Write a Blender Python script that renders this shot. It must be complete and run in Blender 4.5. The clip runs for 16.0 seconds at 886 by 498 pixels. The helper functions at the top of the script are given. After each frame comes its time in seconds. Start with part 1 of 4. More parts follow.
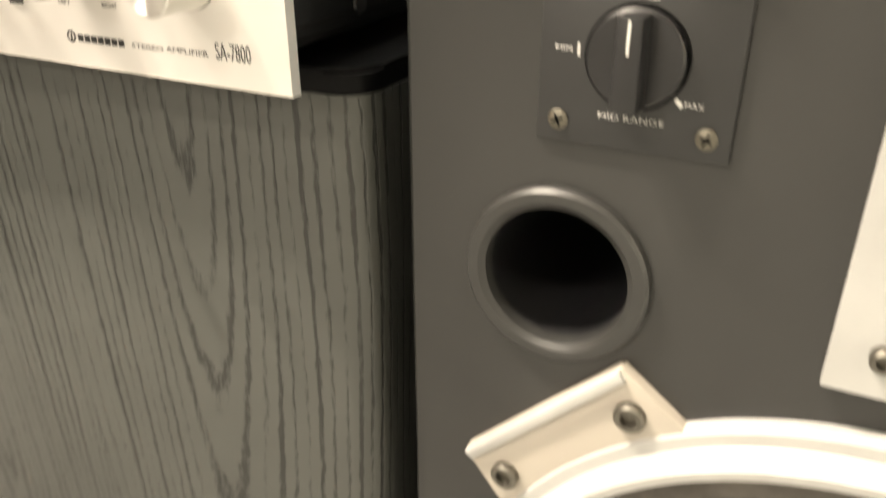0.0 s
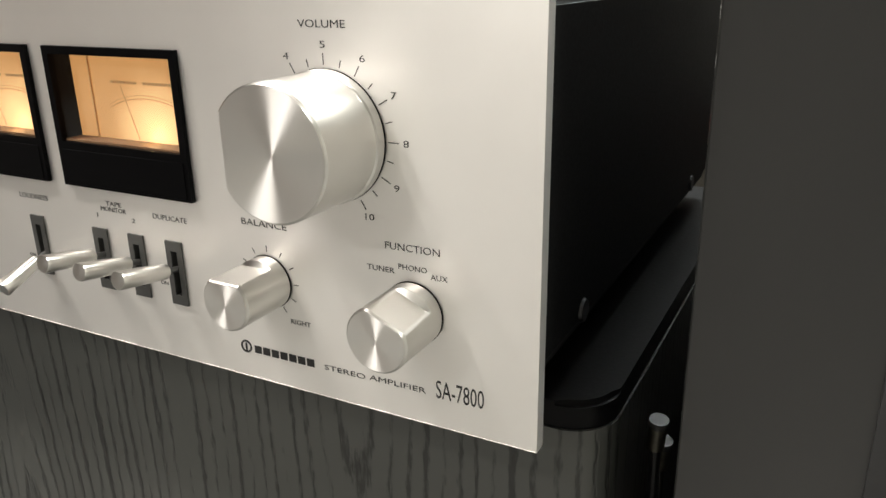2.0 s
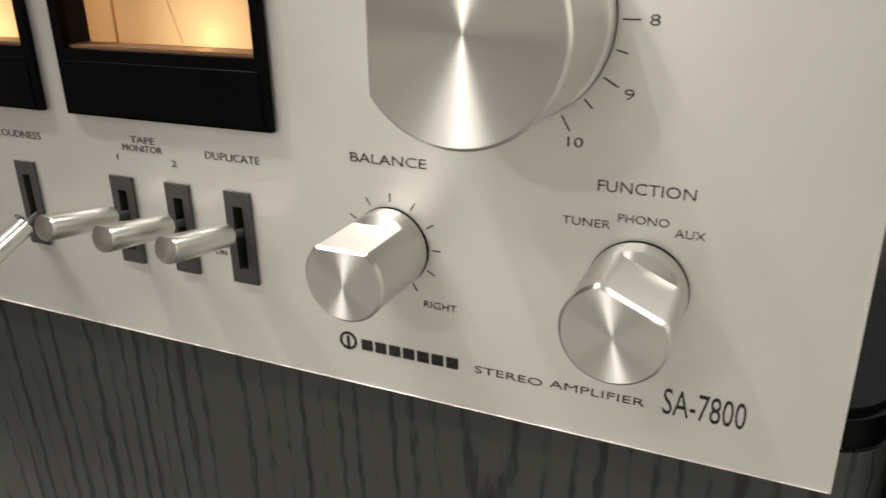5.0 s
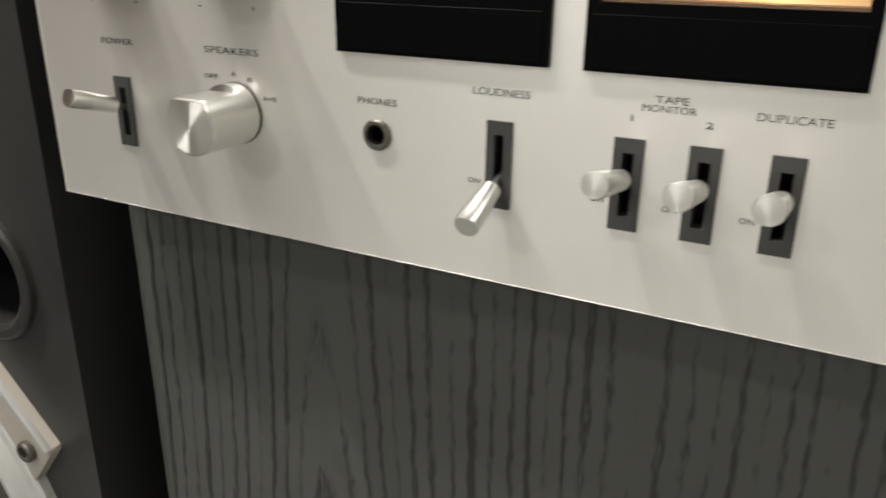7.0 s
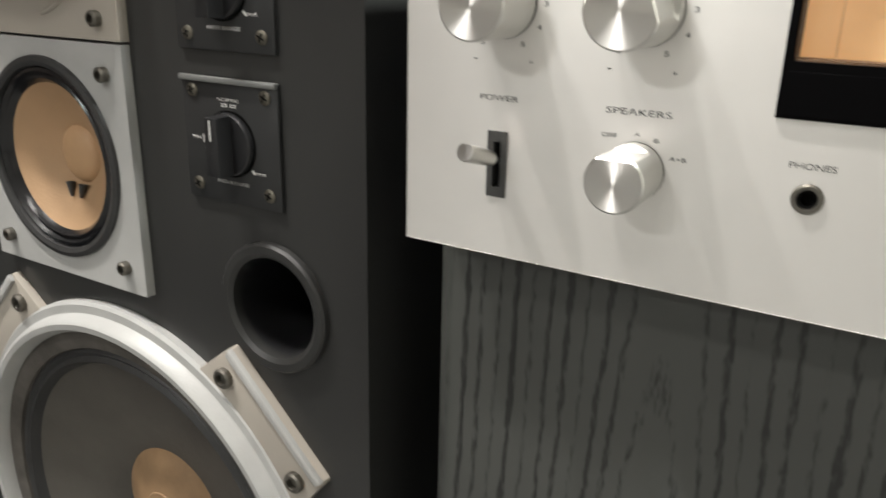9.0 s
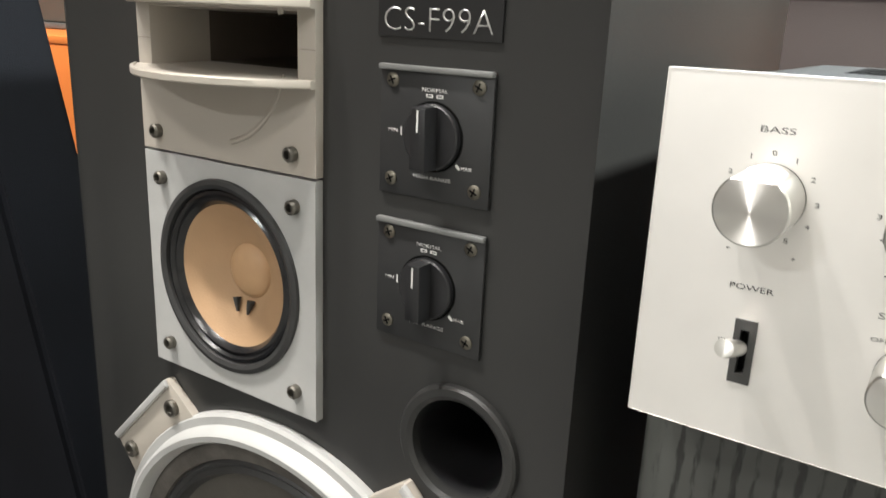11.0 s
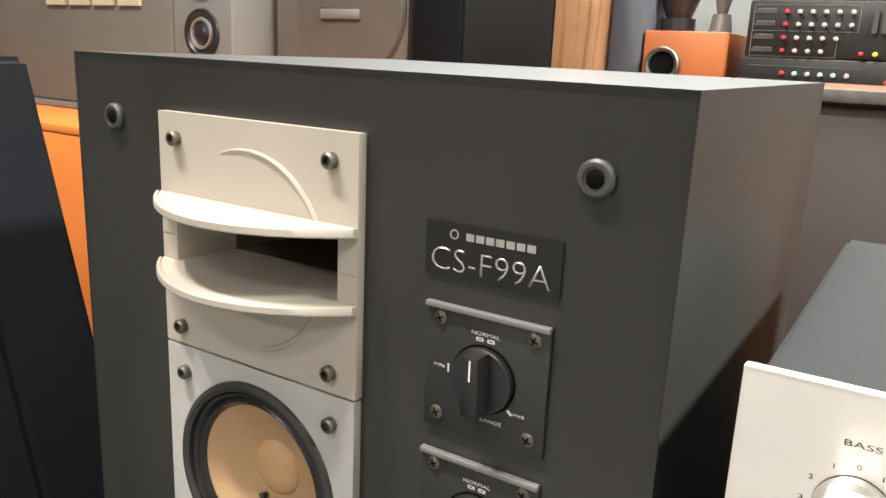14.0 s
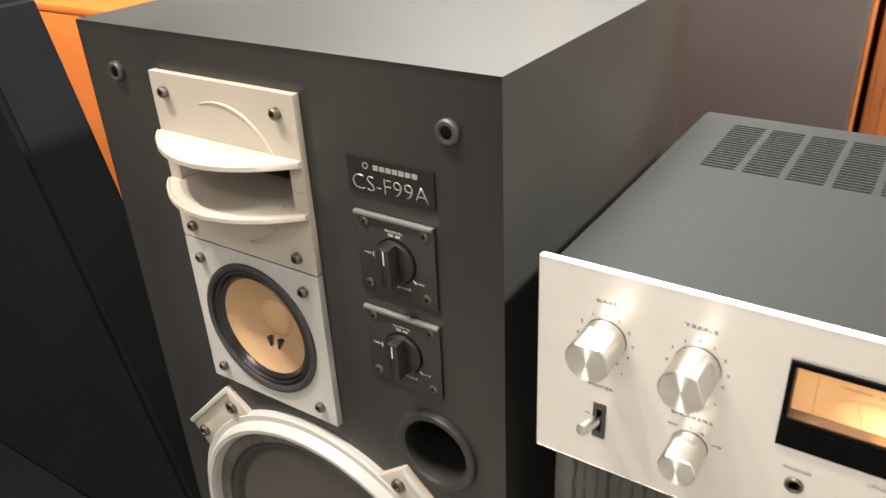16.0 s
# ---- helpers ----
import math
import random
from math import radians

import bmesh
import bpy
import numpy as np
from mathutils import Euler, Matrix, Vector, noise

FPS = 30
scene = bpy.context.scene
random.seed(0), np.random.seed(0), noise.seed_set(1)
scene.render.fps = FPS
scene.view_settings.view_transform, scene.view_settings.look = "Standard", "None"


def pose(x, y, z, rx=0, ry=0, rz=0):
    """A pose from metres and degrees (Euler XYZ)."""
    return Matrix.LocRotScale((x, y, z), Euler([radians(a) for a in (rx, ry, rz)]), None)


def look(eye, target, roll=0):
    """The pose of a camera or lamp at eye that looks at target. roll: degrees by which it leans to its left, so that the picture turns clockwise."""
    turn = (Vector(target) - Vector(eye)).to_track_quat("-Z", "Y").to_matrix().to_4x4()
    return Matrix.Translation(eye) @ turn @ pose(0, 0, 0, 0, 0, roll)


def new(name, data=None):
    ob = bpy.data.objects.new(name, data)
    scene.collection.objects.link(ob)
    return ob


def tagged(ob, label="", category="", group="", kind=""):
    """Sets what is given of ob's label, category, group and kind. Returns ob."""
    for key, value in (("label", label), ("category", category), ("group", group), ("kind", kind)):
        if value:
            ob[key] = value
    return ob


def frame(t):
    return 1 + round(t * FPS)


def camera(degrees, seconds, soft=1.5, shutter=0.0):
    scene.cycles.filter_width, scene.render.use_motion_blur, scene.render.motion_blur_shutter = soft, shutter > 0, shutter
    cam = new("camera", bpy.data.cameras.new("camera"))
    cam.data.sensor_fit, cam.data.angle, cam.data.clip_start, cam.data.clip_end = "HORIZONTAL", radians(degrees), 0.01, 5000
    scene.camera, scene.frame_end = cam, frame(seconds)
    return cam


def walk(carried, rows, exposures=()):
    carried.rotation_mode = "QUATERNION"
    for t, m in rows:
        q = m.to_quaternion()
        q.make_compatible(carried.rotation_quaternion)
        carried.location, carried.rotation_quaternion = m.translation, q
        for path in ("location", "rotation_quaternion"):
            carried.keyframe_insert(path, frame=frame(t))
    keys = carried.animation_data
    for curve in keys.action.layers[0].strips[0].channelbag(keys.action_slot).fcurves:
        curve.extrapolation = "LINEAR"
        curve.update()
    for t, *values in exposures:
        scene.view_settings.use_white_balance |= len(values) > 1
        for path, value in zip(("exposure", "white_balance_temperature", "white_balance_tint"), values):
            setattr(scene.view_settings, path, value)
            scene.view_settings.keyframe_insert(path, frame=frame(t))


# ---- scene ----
cam = camera(58.9, 16.0, shutter=0.45)
PATH = [
    (0, (0.604, -0.234, 0.543), (-0.212, 1.355, -0.356), -0.1),
    (0.2, (0.584, -0.234, 0.555), (-0.182, 1.42, -0.268), 1.8),
    (0.5, (0.571, -0.229, 0.585), (-0.277, 1.41, -0.187), 1.5),
    (0.7, (0.55, -0.228, 0.59), (-0.275, 1.458, -0.102), 1.9),
    (1, (0.53, -0.224, 0.619), (-0.315, 1.43, -0.124), 1.1),
    (1.5, (0.504, -0.209, 0.612), (-0.407, 1.451, -0.031), -0.7),
    (2, (0.494, -0.202, 0.605), (-0.385, 1.466, -0.062), -1.0),
    (2.2, (0.489, -0.2, 0.607), (-0.382, 1.472, -0.061), -0.9),
    (2.5, (0.467, -0.187, 0.6), (-0.392, 1.486, -0.082), -0.8),
    (3, (0.438, -0.155, 0.575), (-0.367, 1.54, -0.115), -0.4),
    (3.2, (0.432, -0.149, 0.567), (-0.343, 1.557, -0.134), -0.4),
    (5.3, (0.392, -0.16, 0.572), (-0.381, 1.526, -0.177), -1.1),
    (5.5, (0.383, -0.164, 0.571), (-0.408, 1.514, -0.178), -1.0),
    (6, (0.35, -0.175, 0.568), (-0.47, 1.502, -0.151), -0.3),
    (6.2, (0.335, -0.181, 0.567), (-0.491, 1.488, -0.163), -0.1),
    (6.5, (0.313, -0.19, 0.562), (-0.529, 1.473, -0.165), 0.1),
    (7, (0.284, -0.207, 0.557), (-0.582, 1.449, -0.157), 0.7),
    (7.5, (0.256, -0.228, 0.553), (-0.626, 1.426, -0.143), 1.2),
    (7.8, (0.238, -0.24, 0.556), (-0.654, 1.412, -0.134), 1.4),
    (8, (0.228, -0.248, 0.555), (-0.673, 1.402, -0.126), 1.6),
    (8.5, (0.202, -0.262, 0.556), (-0.72, 1.381, -0.116), 1.4),
    (9, (0.177, -0.271, 0.567), (-0.791, 1.353, -0.086), 1.3),
    (9.5, (0.149, -0.29, 0.578), (-0.865, 1.313, -0.055), 1.0),
    (9.7, (0.139, -0.296, 0.581), (-0.894, 1.301, -0.038), 1.2),
    (11.8, (0.08, -0.301, 0.645), (-0.98, 1.307, 0.103), 2.9),
    (12, (0.075, -0.298, 0.652), (-0.981, 1.313, 0.116), 3.0),
    (12.5, (0.058, -0.298, 0.678), (-0.997, 1.323, 0.166), 3.2),
    (13, (0.047, -0.295, 0.706), (-1.002, 1.338, 0.224), 3.0),
    (13.5, (0.043, -0.293, 0.715), (-0.991, 1.352, 0.243), 2.9),
    (14, (0.045, -0.291, 0.711), (-0.982, 1.354, 0.222), 2.6),
    (14.5, (0.085, -0.316, 0.735), (-0.959, 1.289, 0.157), 2.6),
    (15, (0.135, -0.305, 0.777), (-0.921, 1.213, 0.014), 1.6),
    (15.2, (0.146, -0.305, 0.799), (-0.904, 1.179, -0.035), 0.7),
    (15.5, (0.153, -0.32, 0.81), (-0.884, 1.129, -0.098), -0.6),
    (16, (0.176, -0.358, 0.825), (-0.822, 1.09, -0.127), -2.9),
]
EXPOSURES = [(0.0, 1.05, 7250, 10), (0.5, 1.0, 7050, 10), (1.0, 0.55, 6650, 10), (1.5, -0.1, 6250, 10), (2.0, -0.2, 6250, 10), (3.0, -0.36, 6550, 10), (5.5, -0.48, 6250, 10), (7.0, -0.35, 6150, 9), (9.5, -0.3, 6050, 9), (12.0, 0.2, 6050, 9), (13.5, 0.17, 6250, 10), (16.0, 0.12, 6700, 12)]
walk(cam, [(t, look(eye, target, roll)) for t, eye, target, roll in PATH], EXPOSURES)

# ---------------------------------------------------------------- light
world = bpy.data.worlds.new("world")
scene.world = world
world.use_nodes = True
world.node_tree.nodes["Background"].inputs[0].default_value = (0.9, 0.95, 1.0, 1)
world.node_tree.nodes["Background"].inputs[1].default_value = 0.15


def ceiling_lamp(x, y, w, d, watts, col=(1.0, 0.95, 0.88)):
    data = bpy.data.lights.new("unseen_lamp", "AREA")
    data.shape, data.size, data.size_y, data.energy, data.color = "RECTANGLE", w, d, watts, col
    ob = new("unseen_lamp", data)
    ob.matrix_world = pose(x, y, 2.55)
    return ob


WARM, NEUTRAL, COOL, PALE = (1.0, 0.915, 0.81), (1.0, 0.955, 0.88), (0.97, 1.0, 0.95), (1.0, 0.98, 0.87)
# Lamps 1, 2, 4 follow knob shadows; the rest are added fill, unseen.
LAMPS = [(-0.98, -0.52, 0.06, 0.12, 60, WARM), (-0.50, -0.55, 0.06, 0.12, 50, WARM), (-0.1, -1.9, 0.9, 0.25, 30, WARM), (-1.3, -3.9, 0.45, 0.3, 88, NEUTRAL), (-0.9, 1.8, 1.2, 0.3, 175, COOL), (0.1, 1.9, 1.2, 0.3, 55, COOL), (1.7, 0.5, 0.3, 1.2, 320, PALE)]
for x, y, w, d, e, col in LAMPS:
    ceiling_lamp(x, y, w, d, e, col)

# ---------------------------------------------------------------- materials


def mat(name, col, rough=0.5, metal=0.0, var=0.12, vs=25.0, bump=0.0, bs=400.0, stretch=(1, 1, 1), spec=0.5, rvar=0.08, col2=None):
    m = bpy.data.materials.new(name)
    m.use_nodes = True
    nt = m.node_tree
    n, l = nt.nodes, nt.links
    p = n["Principled BSDF"]
    tc, mp = n.new("ShaderNodeTexCoord"), n.new("ShaderNodeMapping")
    mp.inputs["Scale"].default_value = stretch
    l.new(tc.outputs["Object"], mp.inputs[0])
    big, fine = n.new("ShaderNodeTexNoise"), n.new("ShaderNodeTexNoise")
    big.inputs["Scale"].default_value, big.inputs["Detail"].default_value = vs, 5
    fine.inputs["Scale"].default_value, fine.inputs["Detail"].default_value = bs, 3
    for t in (big, fine):
        l.new(mp.outputs[0], t.inputs["Vector"])
    mix = n.new("ShaderNodeMix")
    mix.data_type = "RGBA"
    other = col2 or tuple(min(1, c * (1 + var)) for c in col)
    base = col if col2 else tuple(c * (1 - var) for c in col)
    mix.inputs["A"].default_value, mix.inputs["B"].default_value = (*base, 1), (*other, 1)
    add = n.new("ShaderNodeMath")
    add.operation = "MULTIPLY_ADD"
    add.inputs[1].default_value, add.inputs[2].default_value = 1.8, -0.4
    add.use_clamp = True
    l.new(big.outputs["Fac"], add.inputs[0])
    l.new(add.outputs[0], mix.inputs["Factor"])
    l.new(mix.outputs["Result"], p.inputs["Base Color"])
    rr = n.new("ShaderNodeMapRange")
    rr.inputs["To Min"].default_value, rr.inputs["To Max"].default_value = max(0.02, rough - rvar), min(1, rough + rvar)
    l.new(fine.outputs["Fac"], rr.inputs["Value"])
    l.new(rr.outputs[0], p.inputs["Roughness"])
    p.inputs["Metallic"].default_value = metal
    p.inputs["Specular IOR Level"].default_value = spec
    if bump:
        b = n.new("ShaderNodeBump")
        b.inputs["Strength"].default_value, b.inputs["Distance"].default_value = bump, 0.0005
        l.new(fine.outputs["Fac"], b.inputs["Height"])
        l.new(b.outputs[0], p.inputs["Normal"])
    return m


def spun(name, col, rough, aniso=0.9, axis="Y"):
    """Metal turned on a lathe: fine circular grooves that fan the light."""
    m = mat(name, col, rough, 1.0, 0.03, 30, 0.0, 60, rvar=0.01)
    n, l = m.node_tree.nodes, m.node_tree.links
    t = n.new("ShaderNodeTangent")
    t.direction_type, t.axis = "RADIAL", axis
    p = n["Principled BSDF"]
    p.inputs["Anisotropic"].default_value = aniso
    p.inputs["Anisotropic Rotation"].default_value = 0.25
    l.new(t.outputs[0], p.inputs["Tangent"])
    return m


def ash(name, dark, light, along, pitch=0.0055, rough=0.45, depth=0.6, wander=0.05, hearts=()):
    """Open-pored veneer or its print: wavering grain along one axis, thin dark pores that join in arches."""
    m = bpy.data.materials.new(name)
    m.use_nodes = True
    nt = m.node_tree
    n, l = nt.nodes, nt.links
    p = n["Principled BSDF"]

    def calc(op, a, b, c=None):
        q = n.new("ShaderNodeMath")
        q.operation = op
        for k, v in enumerate((a, b, c)):
            if v is None:
                continue
            if isinstance(v, (int, float)):
                q.inputs[k].default_value = v
            else:
                l.new(v, q.inputs[k])
        return q.outputs[0]

    def cloud(scale, vec, detail=2.0):
        t, mp = n.new("ShaderNodeTexNoise"), n.new("ShaderNodeMapping")
        t.inputs["Scale"].default_value, t.inputs["Detail"].default_value = 1.0, detail
        mp.inputs["Scale"].default_value = scale
        l.new(vec, mp.inputs[0])
        l.new(mp.outputs[0], t.inputs["Vector"])
        return t.outputs["Fac"]

    tc = n.new("ShaderNodeTexCoord")
    turn = n.new("ShaderNodeMapping")
    turn.inputs["Rotation"].default_value = {"z": (0, 0, 0), "x": (0, radians(90), 0)}[along]
    l.new(tc.outputs["Object"], turn.inputs[0])
    v = turn.outputs[0]
    sep = n.new("ShaderNodeSeparateXYZ")
    l.new(v, sep.inputs[0])
    across = calc("ADD", sep.outputs[0], sep.outputs[1])
    bend = cloud((9.0, 9.0, 2.2), v, 1.0)
    jit = cloud((170.0, 170.0, 70.0), v, 3.0)
    flow = across
    for k, (centre, rise, level) in enumerate(hearts):
        # growth rings round a leaning pith, cut by the face: nested arches with straighter grain beside them
        off = calc("SUBTRACT", across, centre)
        deep = calc("MULTIPLY_ADD", calc("SUBTRACT", sep.outputs[2], level), rise, 0.016)
        ring = calc("SQRT", calc("ADD", calc("MULTIPLY", off, off), calc("MULTIPLY", deep, deep)), 0)
        flow = ring if k == 0 else calc("MINIMUM", flow, ring)
    u = calc("MULTIPLY_ADD", bend, wander, flow)
    u = calc("MULTIPLY_ADD", jit, 0.0032, u)
    wave = calc("SINE", calc("MULTIPLY", u, 2 * math.pi / pitch), 0)
    wave2 = calc("SINE", calc("MULTIPLY", u, 2 * math.pi / (pitch * 2.7)), 0)
    strong = cloud((60.0, 60.0, 9.0), v, 2.0)
    h = calc("MULTIPLY_ADD", wave2, 0.28, wave)
    h = calc("MULTIPLY_ADD", strong, 1.7, calc("ADD", h, -0.50))
    pore = cloud((700.0, 700.0, 130.0), v, 2.0)
    h = calc("MULTIPLY_ADD", pore, 2.2, calc("ADD", h, -1.10))
    ramp = n.new("ShaderNodeMapRange")
    ramp.interpolation_type = "SMOOTHSTEP"
    ramp.inputs["From Min"].default_value, ramp.inputs["From Max"].default_value = -0.95, -0.02
    l.new(h, ramp.inputs["Value"])
    mix = n.new("ShaderNodeMix")
    mix.data_type = "RGBA"
    mix.inputs["A"].default_value, mix.inputs["B"].default_value = (*dark, 1), (*light, 1)
    l.new(ramp.outputs[0], mix.inputs["Factor"])
    tone = n.new("ShaderNodeMix")
    tone.data_type, tone.blend_type = "RGBA", "MULTIPLY"
    tone.inputs["Factor"].default_value = 0.4
    fine = n.new("ShaderNodeTexNoise")
    fine.inputs["Scale"].default_value, fine.inputs["Detail"].default_value = 14.0, 6.0
    l.new(v, fine.inputs["Vector"])
    grey = n.new("ShaderNodeMapRange")
    grey.inputs["To Min"].default_value, grey.inputs["To Max"].default_value = 0.5, 1.4
    l.new(fine.outputs["Fac"], grey.inputs["Value"])
    l.new(mix.outputs["Result"], tone.inputs["A"])
    l.new(grey.outputs[0], tone.inputs["B"])
    l.new(tone.outputs["Result"], p.inputs["Base Color"])
    p.inputs["Roughness"].default_value = rough
    b = n.new("ShaderNodeBump")
    b.inputs["Strength"].default_value, b.inputs["Distance"].default_value = depth, 0.0004
    l.new(ramp.outputs[0], b.inputs["Height"])
    l.new(b.outputs[0], p.inputs["Normal"])
    return m


def glow(name, col, hot, strength, centre, reach):
    """A back-lit dial sheet, brightest in front of its little bulb."""
    m = bpy.data.materials.new(name)
    m.use_nodes = True
    n, l = m.node_tree.nodes, m.node_tree.links
    p = n["Principled BSDF"]
    tc = n.new("ShaderNodeTexCoord")
    d = n.new("ShaderNodeVectorMath")
    d.operation = "DISTANCE"
    d.inputs[1].default_value = centre
    l.new(tc.outputs["Object"], d.inputs[0])
    r = n.new("ShaderNodeMapRange")
    r.interpolation_type = "SMOOTHSTEP"
    r.inputs["From Min"].default_value, r.inputs["From Max"].default_value = 0.0, reach
    r.inputs["To Min"].default_value, r.inputs["To Max"].default_value = 1.0, 0.0
    l.new(d.outputs["Value"], r.inputs["Value"])
    ns = n.new("ShaderNodeTexNoise")
    ns.inputs["Scale"].default_value = 60
    l.new(tc.outputs["Object"], ns.inputs["Vector"])
    mul = n.new("ShaderNodeMath")
    mul.operation = "MULTIPLY_ADD"
    mul.inputs[1].default_value, mul.inputs[2].default_value = 0.35, -0.17
    l.new(ns.outputs["Fac"], mul.inputs[0])
    ad = n.new("ShaderNodeMath")
    l.new(r.outputs[0], ad.inputs[0])
    l.new(mul.outputs[0], ad.inputs[1])
    mix = n.new("ShaderNodeMix")
    mix.data_type = "RGBA"
    mix.inputs["A"].default_value, mix.inputs["B"].default_value = (*col, 1), (*hot, 1)
    l.new(ad.outputs[0], mix.inputs["Factor"])
    l.new(mix.outputs["Result"], p.inputs["Emission Color"])
    p.inputs["Emission Strength"].default_value = strength
    p.inputs["Base Color"].default_value = (0.25, 0.18, 0.11, 1)
    p.inputs["Roughness"].default_value = 0.6
    return m


def clear(name):
    """Thin clear pane."""
    m = bpy.data.materials.new(name)
    m.use_nodes = True
    n, l = m.node_tree.nodes, m.node_tree.links
    out = n["Material Output"]
    mix, tr, gl = n.new("ShaderNodeMixShader"), n.new("ShaderNodeBsdfTransparent"), n.new("ShaderNodeBsdfGlossy")
    gl.inputs["Roughness"].default_value = 0.05
    mix.inputs[0].default_value = 0.04
    l.new(tr.outputs[0], mix.inputs[1])
    l.new(gl.outputs[0], mix.inputs[2])
    l.new(mix.outputs[0], out.inputs["Surface"])
    return m


PANEL = spun("brushed_aluminium_panel", (0.88, 0.86, 0.83), 0.37, 0.5, "Z")
PANEL.node_tree.nodes["Principled BSDF"].inputs["Metallic"].default_value = 0.82
KNOB = spun("satin_aluminium", (0.70, 0.69, 0.66), 0.30, 0.6)
FACE = spun("spun_aluminium", (0.86, 0.84, 0.81), 0.40, 0.95)
CASE = mat("black_painted_steel", (0.0035, 0.0036, 0.0038), 0.56, 0.0, 0.35, 5, 0.05, 900, spec=0.22)
AMBERBROWN = mat("brown_card", (0.16, 0.085, 0.035), 0.7, 0.0, 0.1, 90)
SCALEINK = mat("brown_scale_print", (0.62, 0.36, 0.16), 0.6, 0.0, 0.1, 90)
BLACK = mat("black_plastic", (0.013, 0.013, 0.014), 0.35, 0.0, 0.2, 40)
BEZEL = mat("matt_black_bezel", (0.0024, 0.0023, 0.0026), 0.4, 0.0, 0.15, 40, spec=0.04)
SATINBLACK = mat("satin_black_laminate", (0.0032, 0.0032, 0.0036), 0.42, 0.0, 0.2, 20, 0.1, 500, spec=0.10)
# flat near-black that paints the shade inside holes, slots and gaps
HOLESHADE = mat("hole_shade_black", (0.004, 0.004, 0.004), 0.7, 0.0, 0.1, 40, spec=0.05)
SWITCH = mat("grey_switch_plate", (0.045, 0.045, 0.043), 0.45, 0.0, 0.15, 90)
INK = mat("dark_print", (0.012, 0.0115, 0.011), 0.6, 0.0, 0.1, 90)
WHITEINK = mat("white_print", (0.62, 0.62, 0.60), 0.6, 0.0, 0.1, 90)
SILVERINK = mat("silver_print", (0.55, 0.55, 0.54), 0.35, 0.8, 0.1, 200)
ASH = ash("black_ash_vinyl", (0.0165, 0.017, 0.016), (0.061, 0.0635, 0.0585), "z", 0.0072, 0.42, 0.5, 0.035, ((-0.272, 0.09, 0.40), (-0.042, -0.09, 0.36)))
BOX = mat("charcoal_vinyl", (0.0165, 0.0165, 0.0162), 0.39, 0.0, 0.32, 6, 0.10, 1500, (1, 1, 0.7), rvar=0.1, col2=(0.034, 0.0342, 0.0328))
CREAM = mat("cream_cast_resin", (0.385, 0.352, 0.306), 0.40, 0.0, 0.05, 12, 0.05, 500)
# shade deep in the cream horn, put into a colour
THROATSHADE = mat("throat_shade_brown", (0.085, 0.070, 0.056), 0.7, 0.0, 0.15, 40, spec=0.2)
CASTING = mat("white_painted_casting", (0.40, 0.40, 0.39), 0.42, 0.0, 0.12, 28, 0.25, 450)
RUBBER = mat("glossy_black_rubber", (0.012, 0.012, 0.013), 0.22, 0.0, 0.2, 40)
EDGECLOTH = mat("worn_grey_brown_cloth", (0.045, 0.040, 0.035), 0.85, 0.0, 0.3, 55, 0.8, 500, col2=(0.11, 0.10, 0.088))
GASKET = mat("dark_gasket", (0.030, 0.030, 0.030), 0.5, 0.0, 0.2, 40, 0.3)
TAN = mat("tan_paper_cone", (0.40, 0.255, 0.14), 0.65, 0.0, 0.10, 30, 0.35, 700)
TANCAP = mat("tan_dust_cap", (0.46, 0.29, 0.155), 0.55, 0.0, 0.10, 60, 0.2, 700)
TANOLD = mat("soiled_tan_paper", (0.30, 0.19, 0.10), 0.7, 0.0, 0.28, 45, 0.35, 600)
GREYCONE = mat("grey_paper_cone", (0.080, 0.073, 0.063), 0.6, 0.0, 0.34, 16, 0.5, 600)
PLATE = mat("black_anodised_plate", (0.032, 0.0325, 0.033), 0.42, 0.3, 0.12, 30, 0.1, 900)
LABEL = mat("black_label", (0.012, 0.012, 0.012), 0.42, 0.0, 0.1, 30, spec=0.3)
SCREW = mat("dull_steel", (0.17, 0.16, 0.14), 0.5, 1.0, 0.2, 300)
BRASS = mat("yellowed_steel", (0.17, 0.158, 0.13), 0.48, 1.0, 0.25, 300)
# lightened so that the floor bounces light into the knob faces
CARPET = mat("grey_carpet", (0.115, 0.111, 0.105), 0.95, 0.0, 0.3, 18, 0.9, 350)
PAINT = mat("off_white_wall_paint", (0.55, 0.53, 0.49), 0.8, 0.0, 0.05, 3, 0.2, 60)
CEIL = mat("white_ceiling_board", (0.75, 0.74, 0.72), 0.85, 0.0, 0.05, 6, 0.3, 80)
NAVY = mat("blue_black_cloth", (0.0038, 0.0045, 0.0064), 0.9, 0.0, 0.35, 6, 0.4, 900, spec=0.12)
ORANGE = mat("orange_laminate", (0.66, 0.19, 0.04), 0.42, 0.0, 0.06, 6, 0.05, 300)
GREYCLOTH = mat("grey_grille_mesh", (0.098, 0.098, 0.086), 0.7, 0.0, 0.12, 5, 0.8, 600)
GREYMETAL = mat("light_grey_metal", (0.18, 0.183, 0.178), 0.4, 0.3, 0.06, 10)
BEIGE = mat("beige_box_vinyl", (0.088, 0.080, 0.068), 0.6, 0.0, 0.08, 8, 0.3, 400)
BROWNCLOTH = mat("brown_grille_cloth", (0.062, 0.054, 0.044), 0.8, 0.0, 0.15, 12, 0.6, 700)
MAROON = mat("brown_maroon_cloth", (0.043, 0.032, 0.030), 0.7, 0.0, 0.14, 7, 0.4, 700)
# unseen west wall, dark so that glossy fronts reflect little light
DARKWALL = ash("dark_unseen_wall", (0.030, 0.018, 0.011), (0.060, 0.036, 0.022), "z", 0.03, 0.6, 0.05)
